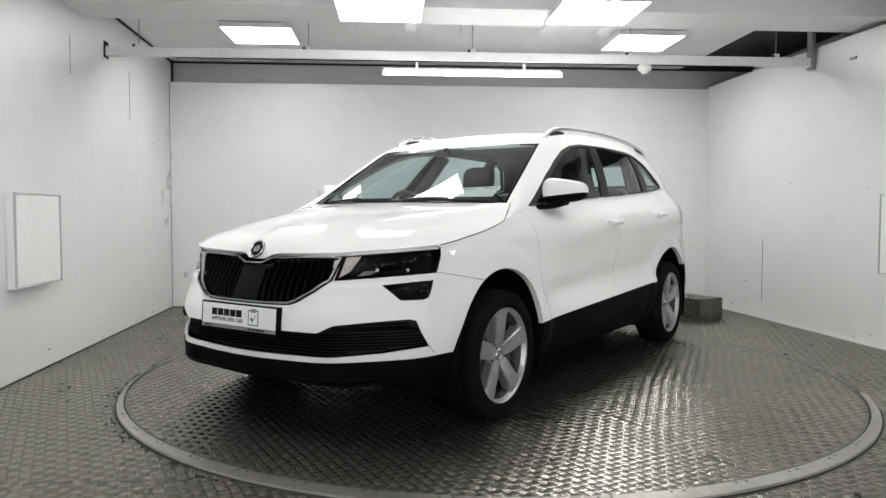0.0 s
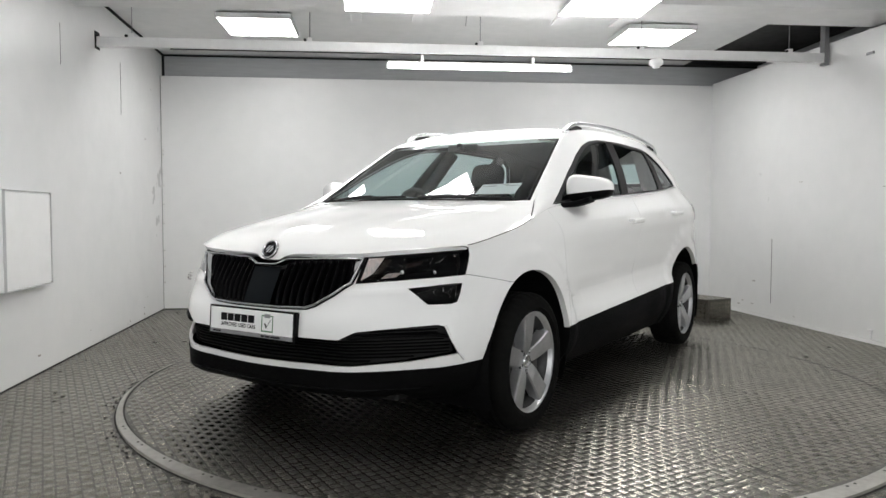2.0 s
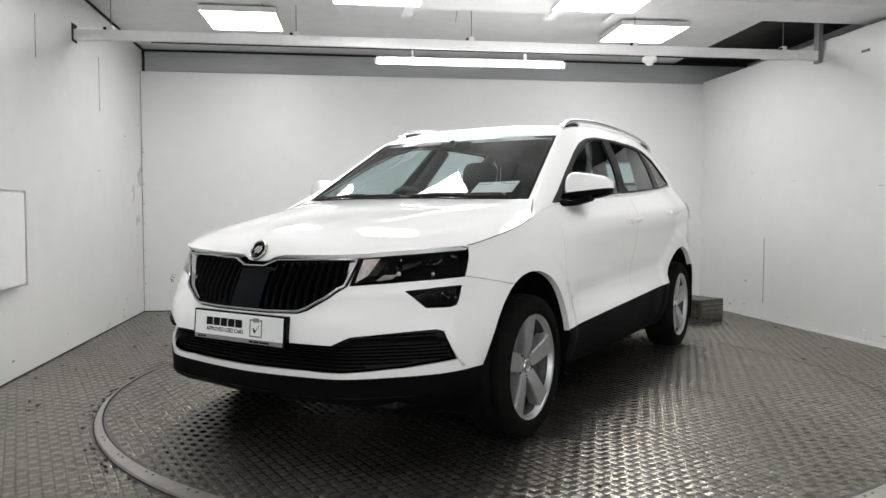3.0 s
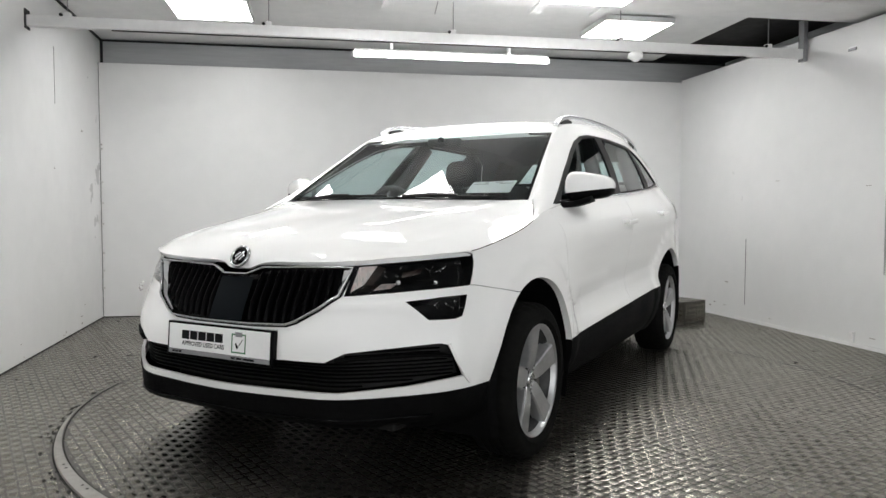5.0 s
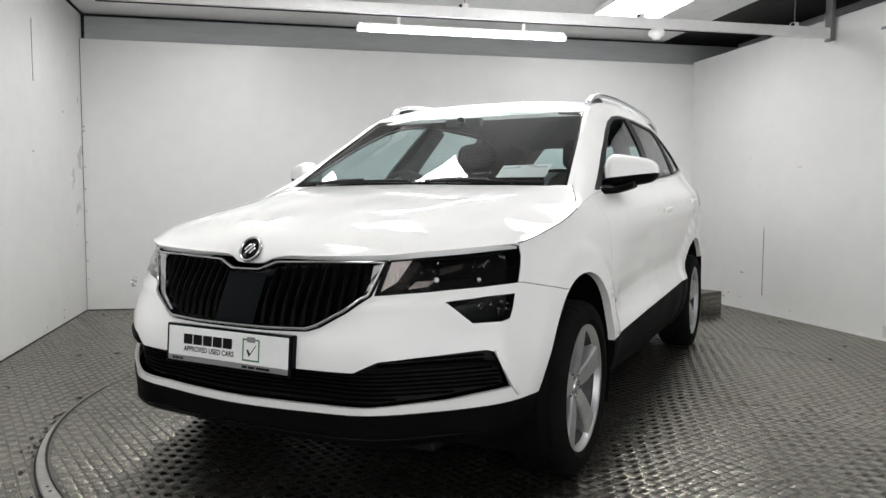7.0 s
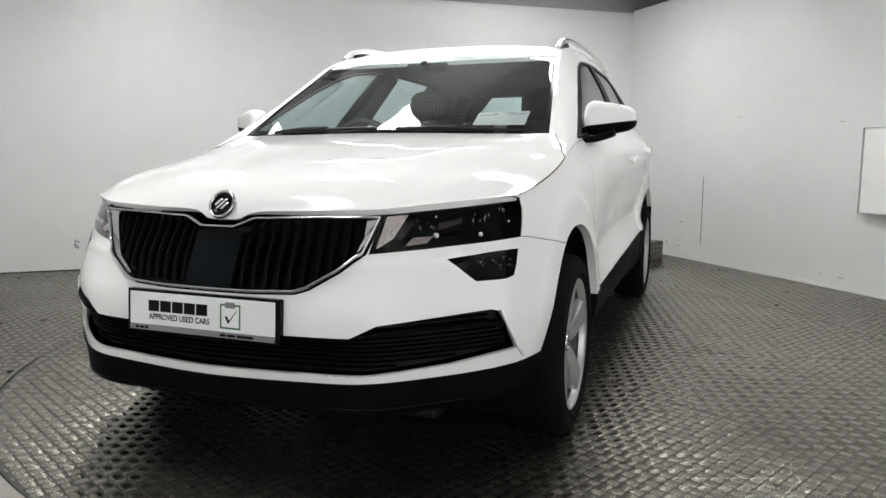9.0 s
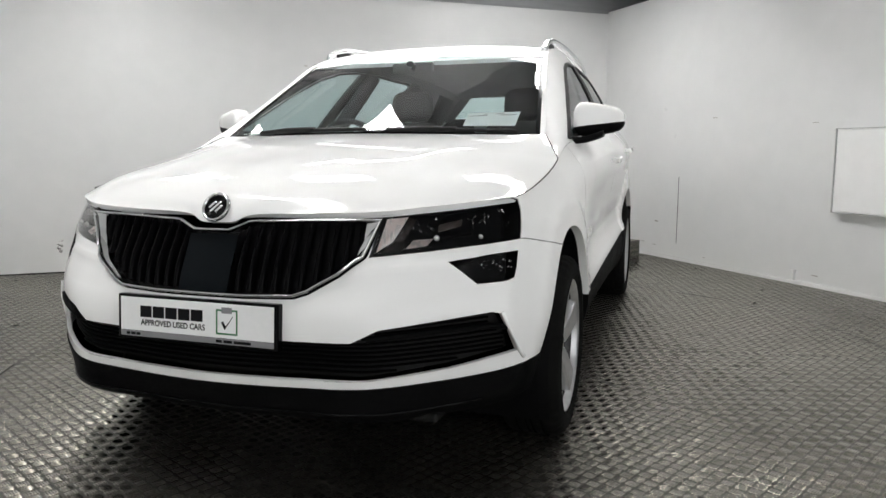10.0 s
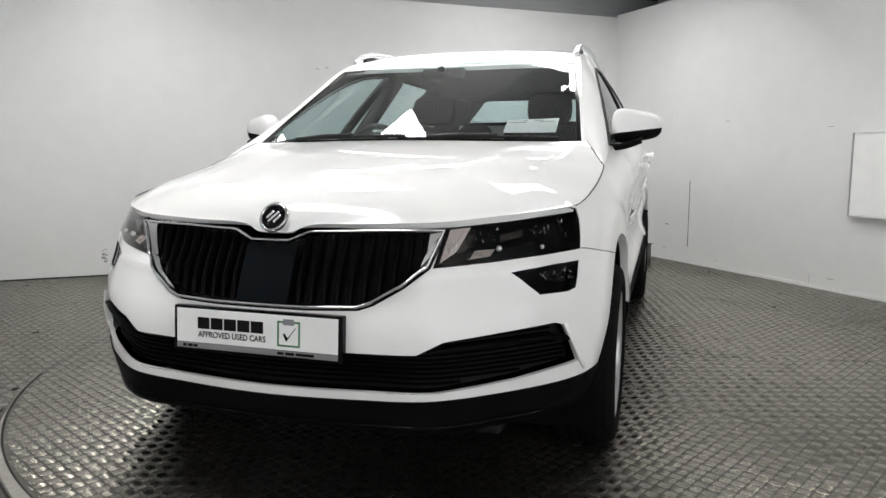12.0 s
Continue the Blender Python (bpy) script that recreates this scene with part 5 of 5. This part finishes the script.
def soft(bm, m, sx, sy, sz, e=.45):
    """A padded block: a rounded box with domed faces."""
    nu, nv = 24, 14
    rows = []
    pw2 = lambda c: math.copysign(abs(c)**e, c)
    for j in range(nv + 1):
        ph = -math.pi / 2 + math.pi * j / nv
        rows.append([bm.verts.new(m @ Vector((sx * pw2(math.cos(ph)) * pw2(math.cos(2 * math.pi * i / nu)), sy * pw2(math.cos(ph)) * pw2(math.sin(2 * math.pi * i / nu)), sz * pw2(math.sin(ph))))) for i in range(nu)])
    for a, b in zip(rows, rows[1:]):
        for i in range(nu):
            bm.faces.new((a[i], a[(i + 1) % nu], b[(i + 1) % nu], b[i]))
    bmesh.ops.remove_doubles(bm, verts=bm.verts, dist=1e-5)
    bmesh.ops.recalc_face_normals(bm, faces=bm.faces)
    return bm


for y in (.37, -.37):
    seat = part("front_seat", soft(bmesh.new(), pose(-.12, y, .52, 0, -6, 0), .27, .25, .10), CLOTH, car, "black cloth front seat", True)
    part("seat_back", soft(bmesh.new(), pose(-.43, y, .87, 0, -18, 0), .085, .245, .33), CLOTH, seat, "", True)
    part("head_rest", soft(bmesh.new(), pose(-.515, y, 1.295, 0, -12, 0), .05, .135, .095, .55), CLOTH, seat, "", True)
    bm = bmesh.new()
    for dy in (-.06, .06):
        rod(bm, (-.50, y + dy, 1.13), (-.515, y + dy, 1.26), .007, 8)
    part("rest_post", bm, CHROME, seat)
bench = part("rear_bench", soft(bmesh.new(), pose(-.98, 0.01, .52, 0, -6, 0), .26, .66, .10), CLOTH, car, "black cloth rear bench", True)
part("seat_back", soft(bmesh.new(), pose(-1.28, 0.01, .83, 0, -20, 0), .09, .66, .30, .35), CLOTH, bench, "", True)
for y in (.36, .01, -.34):
    part("head_rest", soft(bmesh.new(), pose(-1.41, y, 1.165, 0, -12, 0), .045, .125, .07, .55), CLOTH, bench, "", True)
part("parcel_shelf", boxed((-1.88, -.58, 1.02), (-1.40, .60, 1.045), 0.006), TRIM, car)
for sgn in (1, -1):
    k, k2 = (1, 1) if sgn > 0 else (RIGHT, float(far_k(1.46)))
    bm = bmesh.new()
    rod(bm, (-.05, .80 * k * sgn, 1.02), (-.26, .615 * k2 * sgn, 1.46), .045, 10)
    part("pillar_trim", bm, TRIM, car, "", True)
    bm = bmesh.new()
    rod(bm, (-.96, .77 * k * sgn, 1.08), (-1.03, .63 * k2 * sgn, 1.48), .04, 10)
    part("pillar_trim", bm, TRIM, car, "", True)
    bm = bmesh.new()
    rod(bm, (-1.50, .66 * k * sgn, 1.08), (-1.50, .54 * k2 * sgn, 1.42), .06, 12)
    part("pillar_trim", bm, TRIM, car, "", True)
mirror_in = part("cabin_mirror", boxed((.44, -.11, 1.395), (.465, .11, 1.445), 0.012), TRIM, car, "dark cabin mirror")
part("mirror_stalk", rod(bmesh.new(), (.46, 0, 1.42), (.50, 0, 1.43), .02, 10), TRIM, mirror_in)

# paper label behind the windscreen
def on_screen(y, z, back):
    s = float(np.interp(z, top_at(np.full(60, .8), np.linspace(0, 3, 60))[:, 2], np.linspace(0, 3, 60)))
    a = y / float(spline(ROOF_EDGE, np.array(s))[1])
    return Vector(top_at(np.array(a), np.array(s))) - Vector(normals_of(top_at, np.array(a), np.array(s))) * back


bm = bmesh.new()
rows = [[bm.verts.new(on_screen(y, z, .012)) for y in np.linspace(.435, .640, 6)] for z in (1.122, 1.15, 1.182)]
for a, b in zip(rows, rows[1:]):
    for i in range(5):
        bm.faces.new((a[i], a[i + 1], b[i + 1], b[i]))
bmesh.ops.solidify(bm, geom=bm.faces[:], thickness=0.001)
label = tagged(link("paper_label", bm, PAPER), "white printed paper label behind the windscreen", "label")
label.matrix_basis = CAR
bm = bmesh.new()
for y0, y1, z0, z1 in ((.445, .63, 1.1665, 1.1695), (.50, .515, 1.173, 1.176), (.545, .58, 1.173, 1.176)):
    vs = [bm.verts.new(on_screen(y, z, .0105)) for y, z in ((y0, z0), (y1, z0), (y1, z1), (y0, z1))]
    bm.faces.new(vs)
part("print_bars", bm, STRIP, label, "grey printed bars")


# ---------------------------------------------------------------- floor
TC, R_OUT = (0.535, 4.55), 2.182  # front rim
DC, R_IN = (0.56, 4.64), 2.178  # turning deck, set back from the rim's middle


def deck_r(t):
    """Radius of the deck's edge seen from the rim's middle."""
    return R_IN + 0.025 * np.cos(t) + 0.09 * np.sin(t)


def rim_r(t):
    return np.maximum(deck_r(t) + 0.008, R_OUT + 0.02 * np.cos(t))
PITCH = 0.0418


def tread(name, parent, keep, angle, x0, x1, y0, y1, z, seed=0):
    """Raised bars of five-bar tread plate, as one mesh: groups of five that turn by ninety degrees from group to group."""
    rng = np.random.default_rng(seed)
    c, s = math.cos(angle), math.sin(angle)
    mx, my, half = (x0 + x1) / 2, (y0 + y1) / 2, math.hypot(x1 - x0, y1 - y0) / 2 + PITCH
    n = int(2 * half / PITCH) + 1
    i, j = np.meshgrid(np.arange(n), np.arange(n), indexing="ij")
    gx, gy = (i - n / 2) * PITCH, (j - n / 2) * PITCH
    turn = ((i + j) % 2).astype(float)
    px, py = mx + c * gx - s * gy, my + s * gx + c * gy
    ok = (px > x0 - PITCH) & (px < x1 + PITCH) & (py > y0 - PITCH) & (py < y1 + PITCH)
    gx, gy, turn, lift = gx[ok], gy[ok], turn[ok], 0.75 + 0.35 * rng.random((ok.sum(), 1))
    verts = []
    for k in range(5):
        off = (k - 2) * 0.0075
        ln = 0.0186 - abs(k - 2) * 0.0018
        w, h = 0.0027, 0.0020
        base = np.array([(-ln, off - w, 0), (ln, off - w, 0), (ln, off + w, 0), (-ln, off + w, 0), (-ln + .004, off, h), (ln - .004, off, h)])
        lx, ly = base[None, :, 0], base[None, :, 1]
        tx = np.where(turn[:, None] > 0, lx, -ly) + gx[:, None]
        ty = np.where(turn[:, None] > 0, ly, lx) + gy[:, None]
        verts.append(np.stack([mx + c * tx - s * ty, my + s * tx + c * ty, base[None, :, 2] * lift + z], -1))
        cx, cy = verts[-1][:, :, 0].mean(1), verts[-1][:, :, 1].mean(1)
        verts[-1] = verts[-1][(cx > x0) & (cx < x1) & (cy > y0) & (cy < y1) & keep(cx, cy)]
    v = np.concatenate(verts).reshape(-1, 3)
    m = len(v) // 6
    quads = np.array([(0, 1, 5, 4), (2, 3, 4, 5)])[None] + 6 * np.arange(m)[:, None, None]
    tris = np.array([(1, 2, 5), (3, 0, 4)])[None] + 6 * np.arange(m)[:, None, None]
    me = bpy.data.meshes.new(name)
    me.vertices.add(len(v))
    me.vertices.foreach_set("co", v.astype(np.float32).ravel())
    nq, nt = 2 * m, 2 * m
    me.loops.add(nq * 4 + nt * 3)
    me.loops.foreach_set("vertex_index", np.concatenate([quads.ravel(), tris.ravel()]).astype(np.int32))
    me.polygons.add(nq + nt)
    me.polygons.foreach_set("loop_start", np.concatenate([np.arange(nq) * 4, nq * 4 + np.arange(nt) * 3]).astype(np.int32))
    me.update(calc_edges=True)
    me.materials.append(BAR)
    me.shade_smooth()
    ob = new(name, me)
    ob.parent = parent
    return tagged(ob, "worn raised tread bars", kind="stuff")


def outside(px, py):
    t = np.arctan2(py - TC[1], px - TC[0])
    return np.hypot(px - TC[0], py - TC[1]) > np.where((t > -0.35) & (t < 2.9), deck_r(t), rim_r(t)) + 0.014


sheets = empty("floor_sheets", "worn metal tread plate floor sheets with dirty joints", "floor")
tagged(sheets, kind="structure")
SEAMS_X, SEAMS_Y = [XL - .05, -.93, 1.05, XR + .26], [YF + .01, .3, 2.74, YB - .004]
for a, (x0, x1) in enumerate(zip(SEAMS_X, SEAMS_X[1:])):
    for b, (y0, y1) in enumerate(zip(SEAMS_Y, SEAMS_Y[1:])):
        part("sheet", boxed((x0 + .002, y0 + .002, -.008), (x1 - .002, y1 - .002, 0.0)), PLATE, sheets)
        if y1 > 2.0:
            ang = radians(18 if (a + b) % 2 else 24)
            tread("tread_pattern", sheets, outside, ang, x0 + .005, x1 - .005, max(y0, 1.6) + .005, y1 - .005, 0.0, a * 7 + b)

table = empty("turntable", "round metal tread plate vehicle turntable with smooth steel rim", "turntable")
bm = bmesh.new()
disc(bm, (DC[0], DC[1], 0.001), (0, 0, 1), R_IN - .004, 0.006, 160)
part("deck", bm, PLATE, table, "worn metal tread plate deck")
SEAM_A, SEAM_B = ((.95, 4.555), (2.41, 3.735)), ((.95, 3.82), (1.35, 2.675))  # joints between the deck's sheets


def across(seam, px, py):
    """Signed distance from a joint; above zero on the far side."""
    (ax, ay), (bx, by) = seam
    return ((bx - ax) * (py - ay) - (by - ay) * (px - ax)) / math.hypot(bx - ax, by - ay)


def on_deck(px, py):
    return np.hypot(px - DC[0], py - DC[1]) < R_IN - .016


for i, (ang, keep) in enumerate((
        (20, lambda px, py: on_deck(px, py) & (across(SEAM_A, px, py) > .003)),
        (23, lambda px, py: on_deck(px, py) & (across(SEAM_A, px, py) < -.003) & (across(SEAM_B, px, py) > .003)),
        (26, lambda px, py: on_deck(px, py) & (across(SEAM_A, px, py) < -.003) & (across(SEAM_B, px, py) < -.003)))):
    tread("tread_pattern", table, keep, radians(ang), DC[0] - R_IN, DC[0] + R_IN, DC[1] - R_IN, DC[1] + R_IN, 0.004, 40 + i)
for a, b in (((-1.15, 5.733), SEAM_A[1]), SEAM_B):
    bm = boxed((0, -.0008, .0036), (math.dist(a, b), .0008, .0044))
    bmesh.ops.transform(bm, matrix=Matrix.Translation((*a, 0)) @ Matrix.Rotation(math.atan2(b[1] - a[1], b[0] - a[0]), 4, "Z"), verts=bm.verts)
    part("deck_joint", bm, GRIME, table, "dark joint between deck sheets")
ARC0, ARC1 = radians(166), radians(341)  # the smooth rim tapers out at both ends; past it the tread plates meet


def arc(profile, seg=170):
    """An open ring between ARC0 and ARC1; profile(inner, outer) gives (radius, z) pairs."""
    bm = bmesh.new()
    prev = None
    for i in range(seg + 1):
        t = ARC0 + (ARC1 - ARC0) * i / seg
        row = [bm.verts.new((TC[0] + r * math.cos(t), TC[1] + r * math.sin(t), z)) for r, z in profile(float(deck_r(t)), float(rim_r(t)))]
        if prev:
            for j in range(len(row) - 1):
                bm.faces.new((prev[j], row[j], row[j + 1], prev[j + 1]))
        prev = row
    bmesh.ops.recalc_face_normals(bm, faces=bm.faces)
    return bm


part("rim", arc(lambda a, b: [(a + .003, -.006), (a + .003, .010), (a + .004, .0125), (b - .003, .0125), (b - .001, .004), (b - .001, -.006)]), RING, table, "smooth scuffed steel rim that tapers out")
bm = bmesh.new()
for i in range(30):
    t = radians(205) + radians(115) * (i // 2 * 2 + (0.35 if i % 2 else 0)) / 30
    c = Vector((TC[0] + (deck_r(t) + .022) * math.cos(t), TC[1] + (deck_r(t) + .022) * math.sin(t), .0125))
    rod(bm, c - Vector((0, 0, .001)), c + Vector((0, 0, .001)), .006, 8)
part("rim_screws", bm, GRIME, table, "dirty countersunk screws")
for f in (lambda a, b: [(a - .006, 0), (a - .0055, .0062), (a + .003, .0062)], lambda a, b: [(b - .002, .003), (b + .006, .003), (b + .0065, 0)]):
    part("rim_gap", arc(f), GRIME, table, "dirt-filled gap beside the rim")
bm = bmesh.new()
rng = np.random.default_rng(5)
for _ in range(150):  # small black debris on the sheets
    x, y = rng.uniform(XL + .1, XR - .1), rng.uniform(2.3, YB - .3)
    if np.hypot(x - DC[0], y - DC[1]) < R_IN and rng.random() < .75:
        continue
    r = rng.uniform(.004, .015)
    bmesh.ops.create_icosphere(bm, subdivisions=1, radius=r, matrix=Matrix.Translation((x, y, .004)) @ Matrix.Rotation(rng.uniform(0, 3), 4, "Z") @ Matrix.Diagonal((1.6, .8, .35, 1)))
for _ in range(60):  # dirt swept up against the rim
    t = radians(rng.uniform(178, 240))
    rr = float(rim_r(t)) + abs(rng.normal(0, .022)) + .008
    bmesh.ops.create_icosphere(bm, subdivisions=1, radius=rng.uniform(.004, .013), matrix=Matrix.Translation((TC[0] + rr * math.cos(t), TC[1] + rr * math.sin(t), .003)) @ Matrix.Rotation(t + 1.57, 4, "Z") @ Matrix.Diagonal((1.8, .8, .25, 1)))
tagged(link("floor_debris", bm, GRIME), "small dark crumbs of dirt on the metal floor", "dirt", kind="stuff")

# ---------------------------------------------------------------- step by the back corner
step = empty("step_box", "low metal tread plate step near the wall", "step", at=pose(3.19, 6.84, 0, 0, 0, 27))
STEP_W, STEP_D, STEP_H = .34, .56, .205
part("body", boxed((-STEP_W, 0, 0), (0, STEP_D, STEP_H), 0.004), PLATE, step)
tread("tread_pattern", step, lambda px, py: px == px, radians(45), -STEP_W + .01, -.01, .01, STEP_D - .01, STEP_H, 77)
for name, count, along in (("front_tread", 7, True), ("side_tread", 12, False)):  # raised bars on the two upright faces
    bm = bmesh.new()
    for i in range(count):
        for j in range(4):
            t = radians(45 if (i + j) % 2 else -45)
            d, z = .038 + i * .0435, .035 + j * .0435
            for k in (-.0065, .0065):
                box(bm, (-.017, -.002, k - .0035), (.017, .002, k + .0035))
                turn = Matrix.Rotation(t, 4, "Y")
                place = Matrix.Translation((-d, -.001, z)) if along else Matrix.Translation((-STEP_W - .001, d, z)) @ Matrix.Rotation(radians(90), 4, "Z")
                bmesh.ops.transform(bm, matrix=place @ turn, verts=bm.verts[-8:])
    tagged(part(name, bm, BAR, step, "raised tread bars", False), kind="stuff")


# ---------------------------------------------------------------- wall fittings
def wall_box(x, y0, y1, z0, z1, out, deep):
    """A shallow white access cabinet on a side wall: body, framed door, lock."""
    b = empty("wall_cabinet", "flat white access cabinet fixed to the wall", "cabinet", "wall cabinets")
    xa, xb = sorted((x, x + out * deep))
    part("body", boxed((xa, y0, z0), (xb, y1, z1), 0.004), PLASTIC, b)
    f = x + out * deep
    fa, fb = sorted((f, f + out * .010))
    part("door", boxed((fa, y0 + .012, z0 + .012), (fb, y1 - .012, z1 - .012), 0.003), PLASTIC, b)
    # Edge strips coloured grey to draw the shadow outline round the cabinet.
    bm = bmesh.new()
    for lo, hi in (((y0, z0), (y1, z0 + .005)), ((y0, z1 - .005), (y1, z1)), ((y0, z0 + .005), (y0 + .005, z1 - .005)), ((y1 - .005, z0 + .005), (y1, z1 - .005))):
        fa, fb = sorted((f, f + out * .016))
        box(bm, (fa, lo[0], lo[1]), (fb, hi[0], hi[1]), 0.002)
    part("frame", bm, EDGE_SHADE, b, "thin edge with its shadow outline put in as grey")
    return b


turned(wall_box(XL, 4.35, 4.98, .567, 1.143, 1, .045), ON_LEFT)
turned(wall_box(XR, 4.52, 5.14, .580, 1.178, -1, .055), ON_RIGHT)


def joint(name, lo, hi, m=Matrix()):
    return tagged(turned(link(name, boxed(lo, hi), LINE), m), "thin dark joint between wall panels", "joint", kind="structure")


joint("trim_corner_left", (XL + .0005, YB - .003, 0), (XL + .004, YB - .0005, 2.44), ON_LEFT)
joint("trim_left_upper", (XL + .0005, 6.645, 1.86), (XL + .002, 6.650, 2.30), ON_LEFT)
joint("trim_left_far", (XL + .0005, 5.34, 2.02), (XL + .002, 5.344, 2.30), ON_LEFT)
joint("trim_right_lower", (XR - .002, 6.80, .16), (XR - .0005, 6.806, .78), ON_RIGHT)
joint("trim_back_foot", (XL - .04, YB - .003, 0), (XR, YB - .0005, .010))
joint("trim_left_foot", (XL + .0005, 1.0, 0), (XL + .003, YB, .010), ON_LEFT)
joint("trim_lintel", (XL - .04, YB + .085, WALL_TOP - .004), (XR, YB + .098, WALL_TOP + .004))
joint("trim_ceiling_left", (XL + .0005, 5.68, CEIL_Z - .022), (XL + .012, YB + .1, CEIL_Z - .002), ON_LEFT)
joint("trim_ceiling_back", (XL - .04, YB + .088, CEIL_Z - .024), (XR + .6, YB + .099, CEIL_Z - .006))
joint("trim_lintel_left", (XL + .002, YB + .07, WALL_TOP), (XL + .022, YB + .099, CEIL_Z - .01), ON_LEFT)
joint("trim_beam_left", (XL + .0005, 4.4, CEIL_Z - .02), (XL + .010, 5.2, CEIL_Z - .002), ON_LEFT)
bm = bmesh.new()
box(bm, (XR - .012, 1.0, .001), (XR - .0005, YB - .01, .030), 0.002)
tagged(turned(link("baseboard", bm, TRAY), ON_RIGHT), "thin scuffed white strip along the wall foot", "baseboard", kind="structure")
bm = bmesh.new()
rng = np.random.default_rng(12)
for _ in range(34):  # scuffs and small holes low on the walls
    if rng.random() < .5:
        x, y, z = XR - .0012, rng.uniform(3.5, 7.8), rng.uniform(.03, .16) if rng.random() < .7 else rng.uniform(.2, 1.4)
        sx = Vector((.0008, rng.uniform(.004, .03), rng.uniform(.002, .008)))
    elif rng.random() < .85:
        x, y, z = XL + .0012, rng.uniform(3.5, 7.8), rng.uniform(.03, .14) if rng.random() < .7 else rng.uniform(.2, 1.9)
        sx = Vector((.0008, rng.uniform(.004, .02), rng.uniform(.002, .008)))
    else:
        x, y, z = rng.uniform(XL, XR), YB - .0012, rng.uniform(.2, 2.2)
        sx = Vector((rng.uniform(.003, .015), .0008, rng.uniform(.002, .006)))
    c = Vector((x + (right_x(y) - XR if x > XR - .01 else left_x(y) - XL if x < XL + .01 and y < YB - .1 else 0), y, z))
    box(bm, c - sx, c + sx)
for z in (.28, .45, .62, .9, 1.1, 1.3, 1.62, 1.66):
    box(bm, (XL - .026, YB - .004, z), (XL - .014, YB - .001, z + .014))
tagged(link("wall_scuffs", bm, vary(material("scuff", rough=.8), (20, 90), (.25, .23, .21), (.5, .48, .45))), "small scuffs and screw holes on the walls", "marks", kind="stuff")
bm = bmesh.new()
box(bm, (XR - .020, 5.46, .030), (XR - .0005, 5.475, .105), .002)
box(bm, (XR - .030, 5.45, .100), (XR - .0005, 5.485, .112), .002)
tagged(turned(link("wall_bracket", bm, TRAY), ON_RIGHT), "small pale bracket at the wall foot", "bracket")
bm = bmesh.new()
box(bm, (XR - .012, 5.52, 2.265), (XR - .0005, 5.60, 2.285), .002)
tagged(turned(link("wall_bracket", bm, STRIP), ON_RIGHT), "small grey bracket high on the wall", "bracket")

# ---------------------------------------------------------------- tray, tube lamp, detector
tray = empty("cable_tray", "long white painted metal tray hung across the room", "tray")
TRAY_L, TRAY_R = left_x(6.07), right_x(6.07)
part("channel", boxed((TRAY_L + .009, 6.04, 2.303), (TRAY_R - .014, 6.1, 2.38), 0.004), TRAY, tray)
part("end_plate", boxed((TRAY_L + .002, 6.025, 2.286), (TRAY_L + .008, 6.115, 2.42), 0.001), LINE, tray, "dark end plate")
part("end_post", boxed((TRAY_R - .05, 6.035, 2.28), (TRAY_R - .013, 6.105, 2.62), 0.002), STRIP, tray, "grey end post")
for x in (-2.12, -.75, .62, 1.97, 3.26):
    part("hanger_clip", boxed((x - .022, 6.045, 2.38), (x + .022, 6.095, 2.41), 0.003), TRAY, tray)
    part("bolt", rod(bmesh.new(), (x - .035, 6.035, 2.388), (x - .035, 6.05, 2.388), .012, 8), LINE, tray)
    part("hanger_rod", rod(bmesh.new(), (x, 6.07, 2.408), (x, 6.07, CEIL_Z), .0035, 6), STRIP, tray, "thin steel rod")
part("cable", rod(bmesh.new(), (XL + .6, 6.065, 2.299), (XR - .5, 6.065, 2.299), .005, 6), LINE, tray, "thin dark cable")
tube = empty("tube_light", "lit white tube batten under the tray", "light")
bm = bmesh.new()
rod(bm, (-.13, 6.1, 2.212), (1.38, 6.1, 2.212), .021, 20)
part("diffuser", bm, TUBE, tube, "bright white diffuser", True)
for x in (-.145, 1.38):
    part("end_cap", rod(bmesh.new(), (x, 6.1, 2.212), (x + .015, 6.1, 2.212), .0215, 20), PLASTIC, tube, "", True)
part("spine", boxed((-.13, 6.085, 2.234), (1.38, 6.115, 2.250), .003), TRAY, tube)
for x in (.15, 1.06):
    part("bracket", boxed((x - .012, 6.07, 2.250), (x + .012, 6.11, 2.303), .002), TRAY, tube)
det = part("smoke_detector", lathe([(.012, -.075), (.030, -.070), (.034, -.055), (.058, -.045), (.060, -.020), (.050, 0)], 28, Matrix.Translation((2.10, 6.07, 2.302)), True), PLASTIC, None, "", True)
tagged(det, "small round white smoke detector", "detector")
for name, x, y in (("conduit_left", -1.05, 6.2), ("conduit_mid", .52, 6.1)):
    tagged(link("ceiling_cable", rod(bmesh.new(), (x, y, CEIL_Z - .004), (x + .05, y + .55, CEIL_Z - .004), .004, 6), STRIP), "thin grey cable on the ceiling", "cable")
tagged(link("void_beam", boxed((4.05, 1.0, 2.50), (4.20, YB + .05, CEIL_Z - .003), .004), GREY), "grey steel beam beyond the partition", "beam", kind="structure")
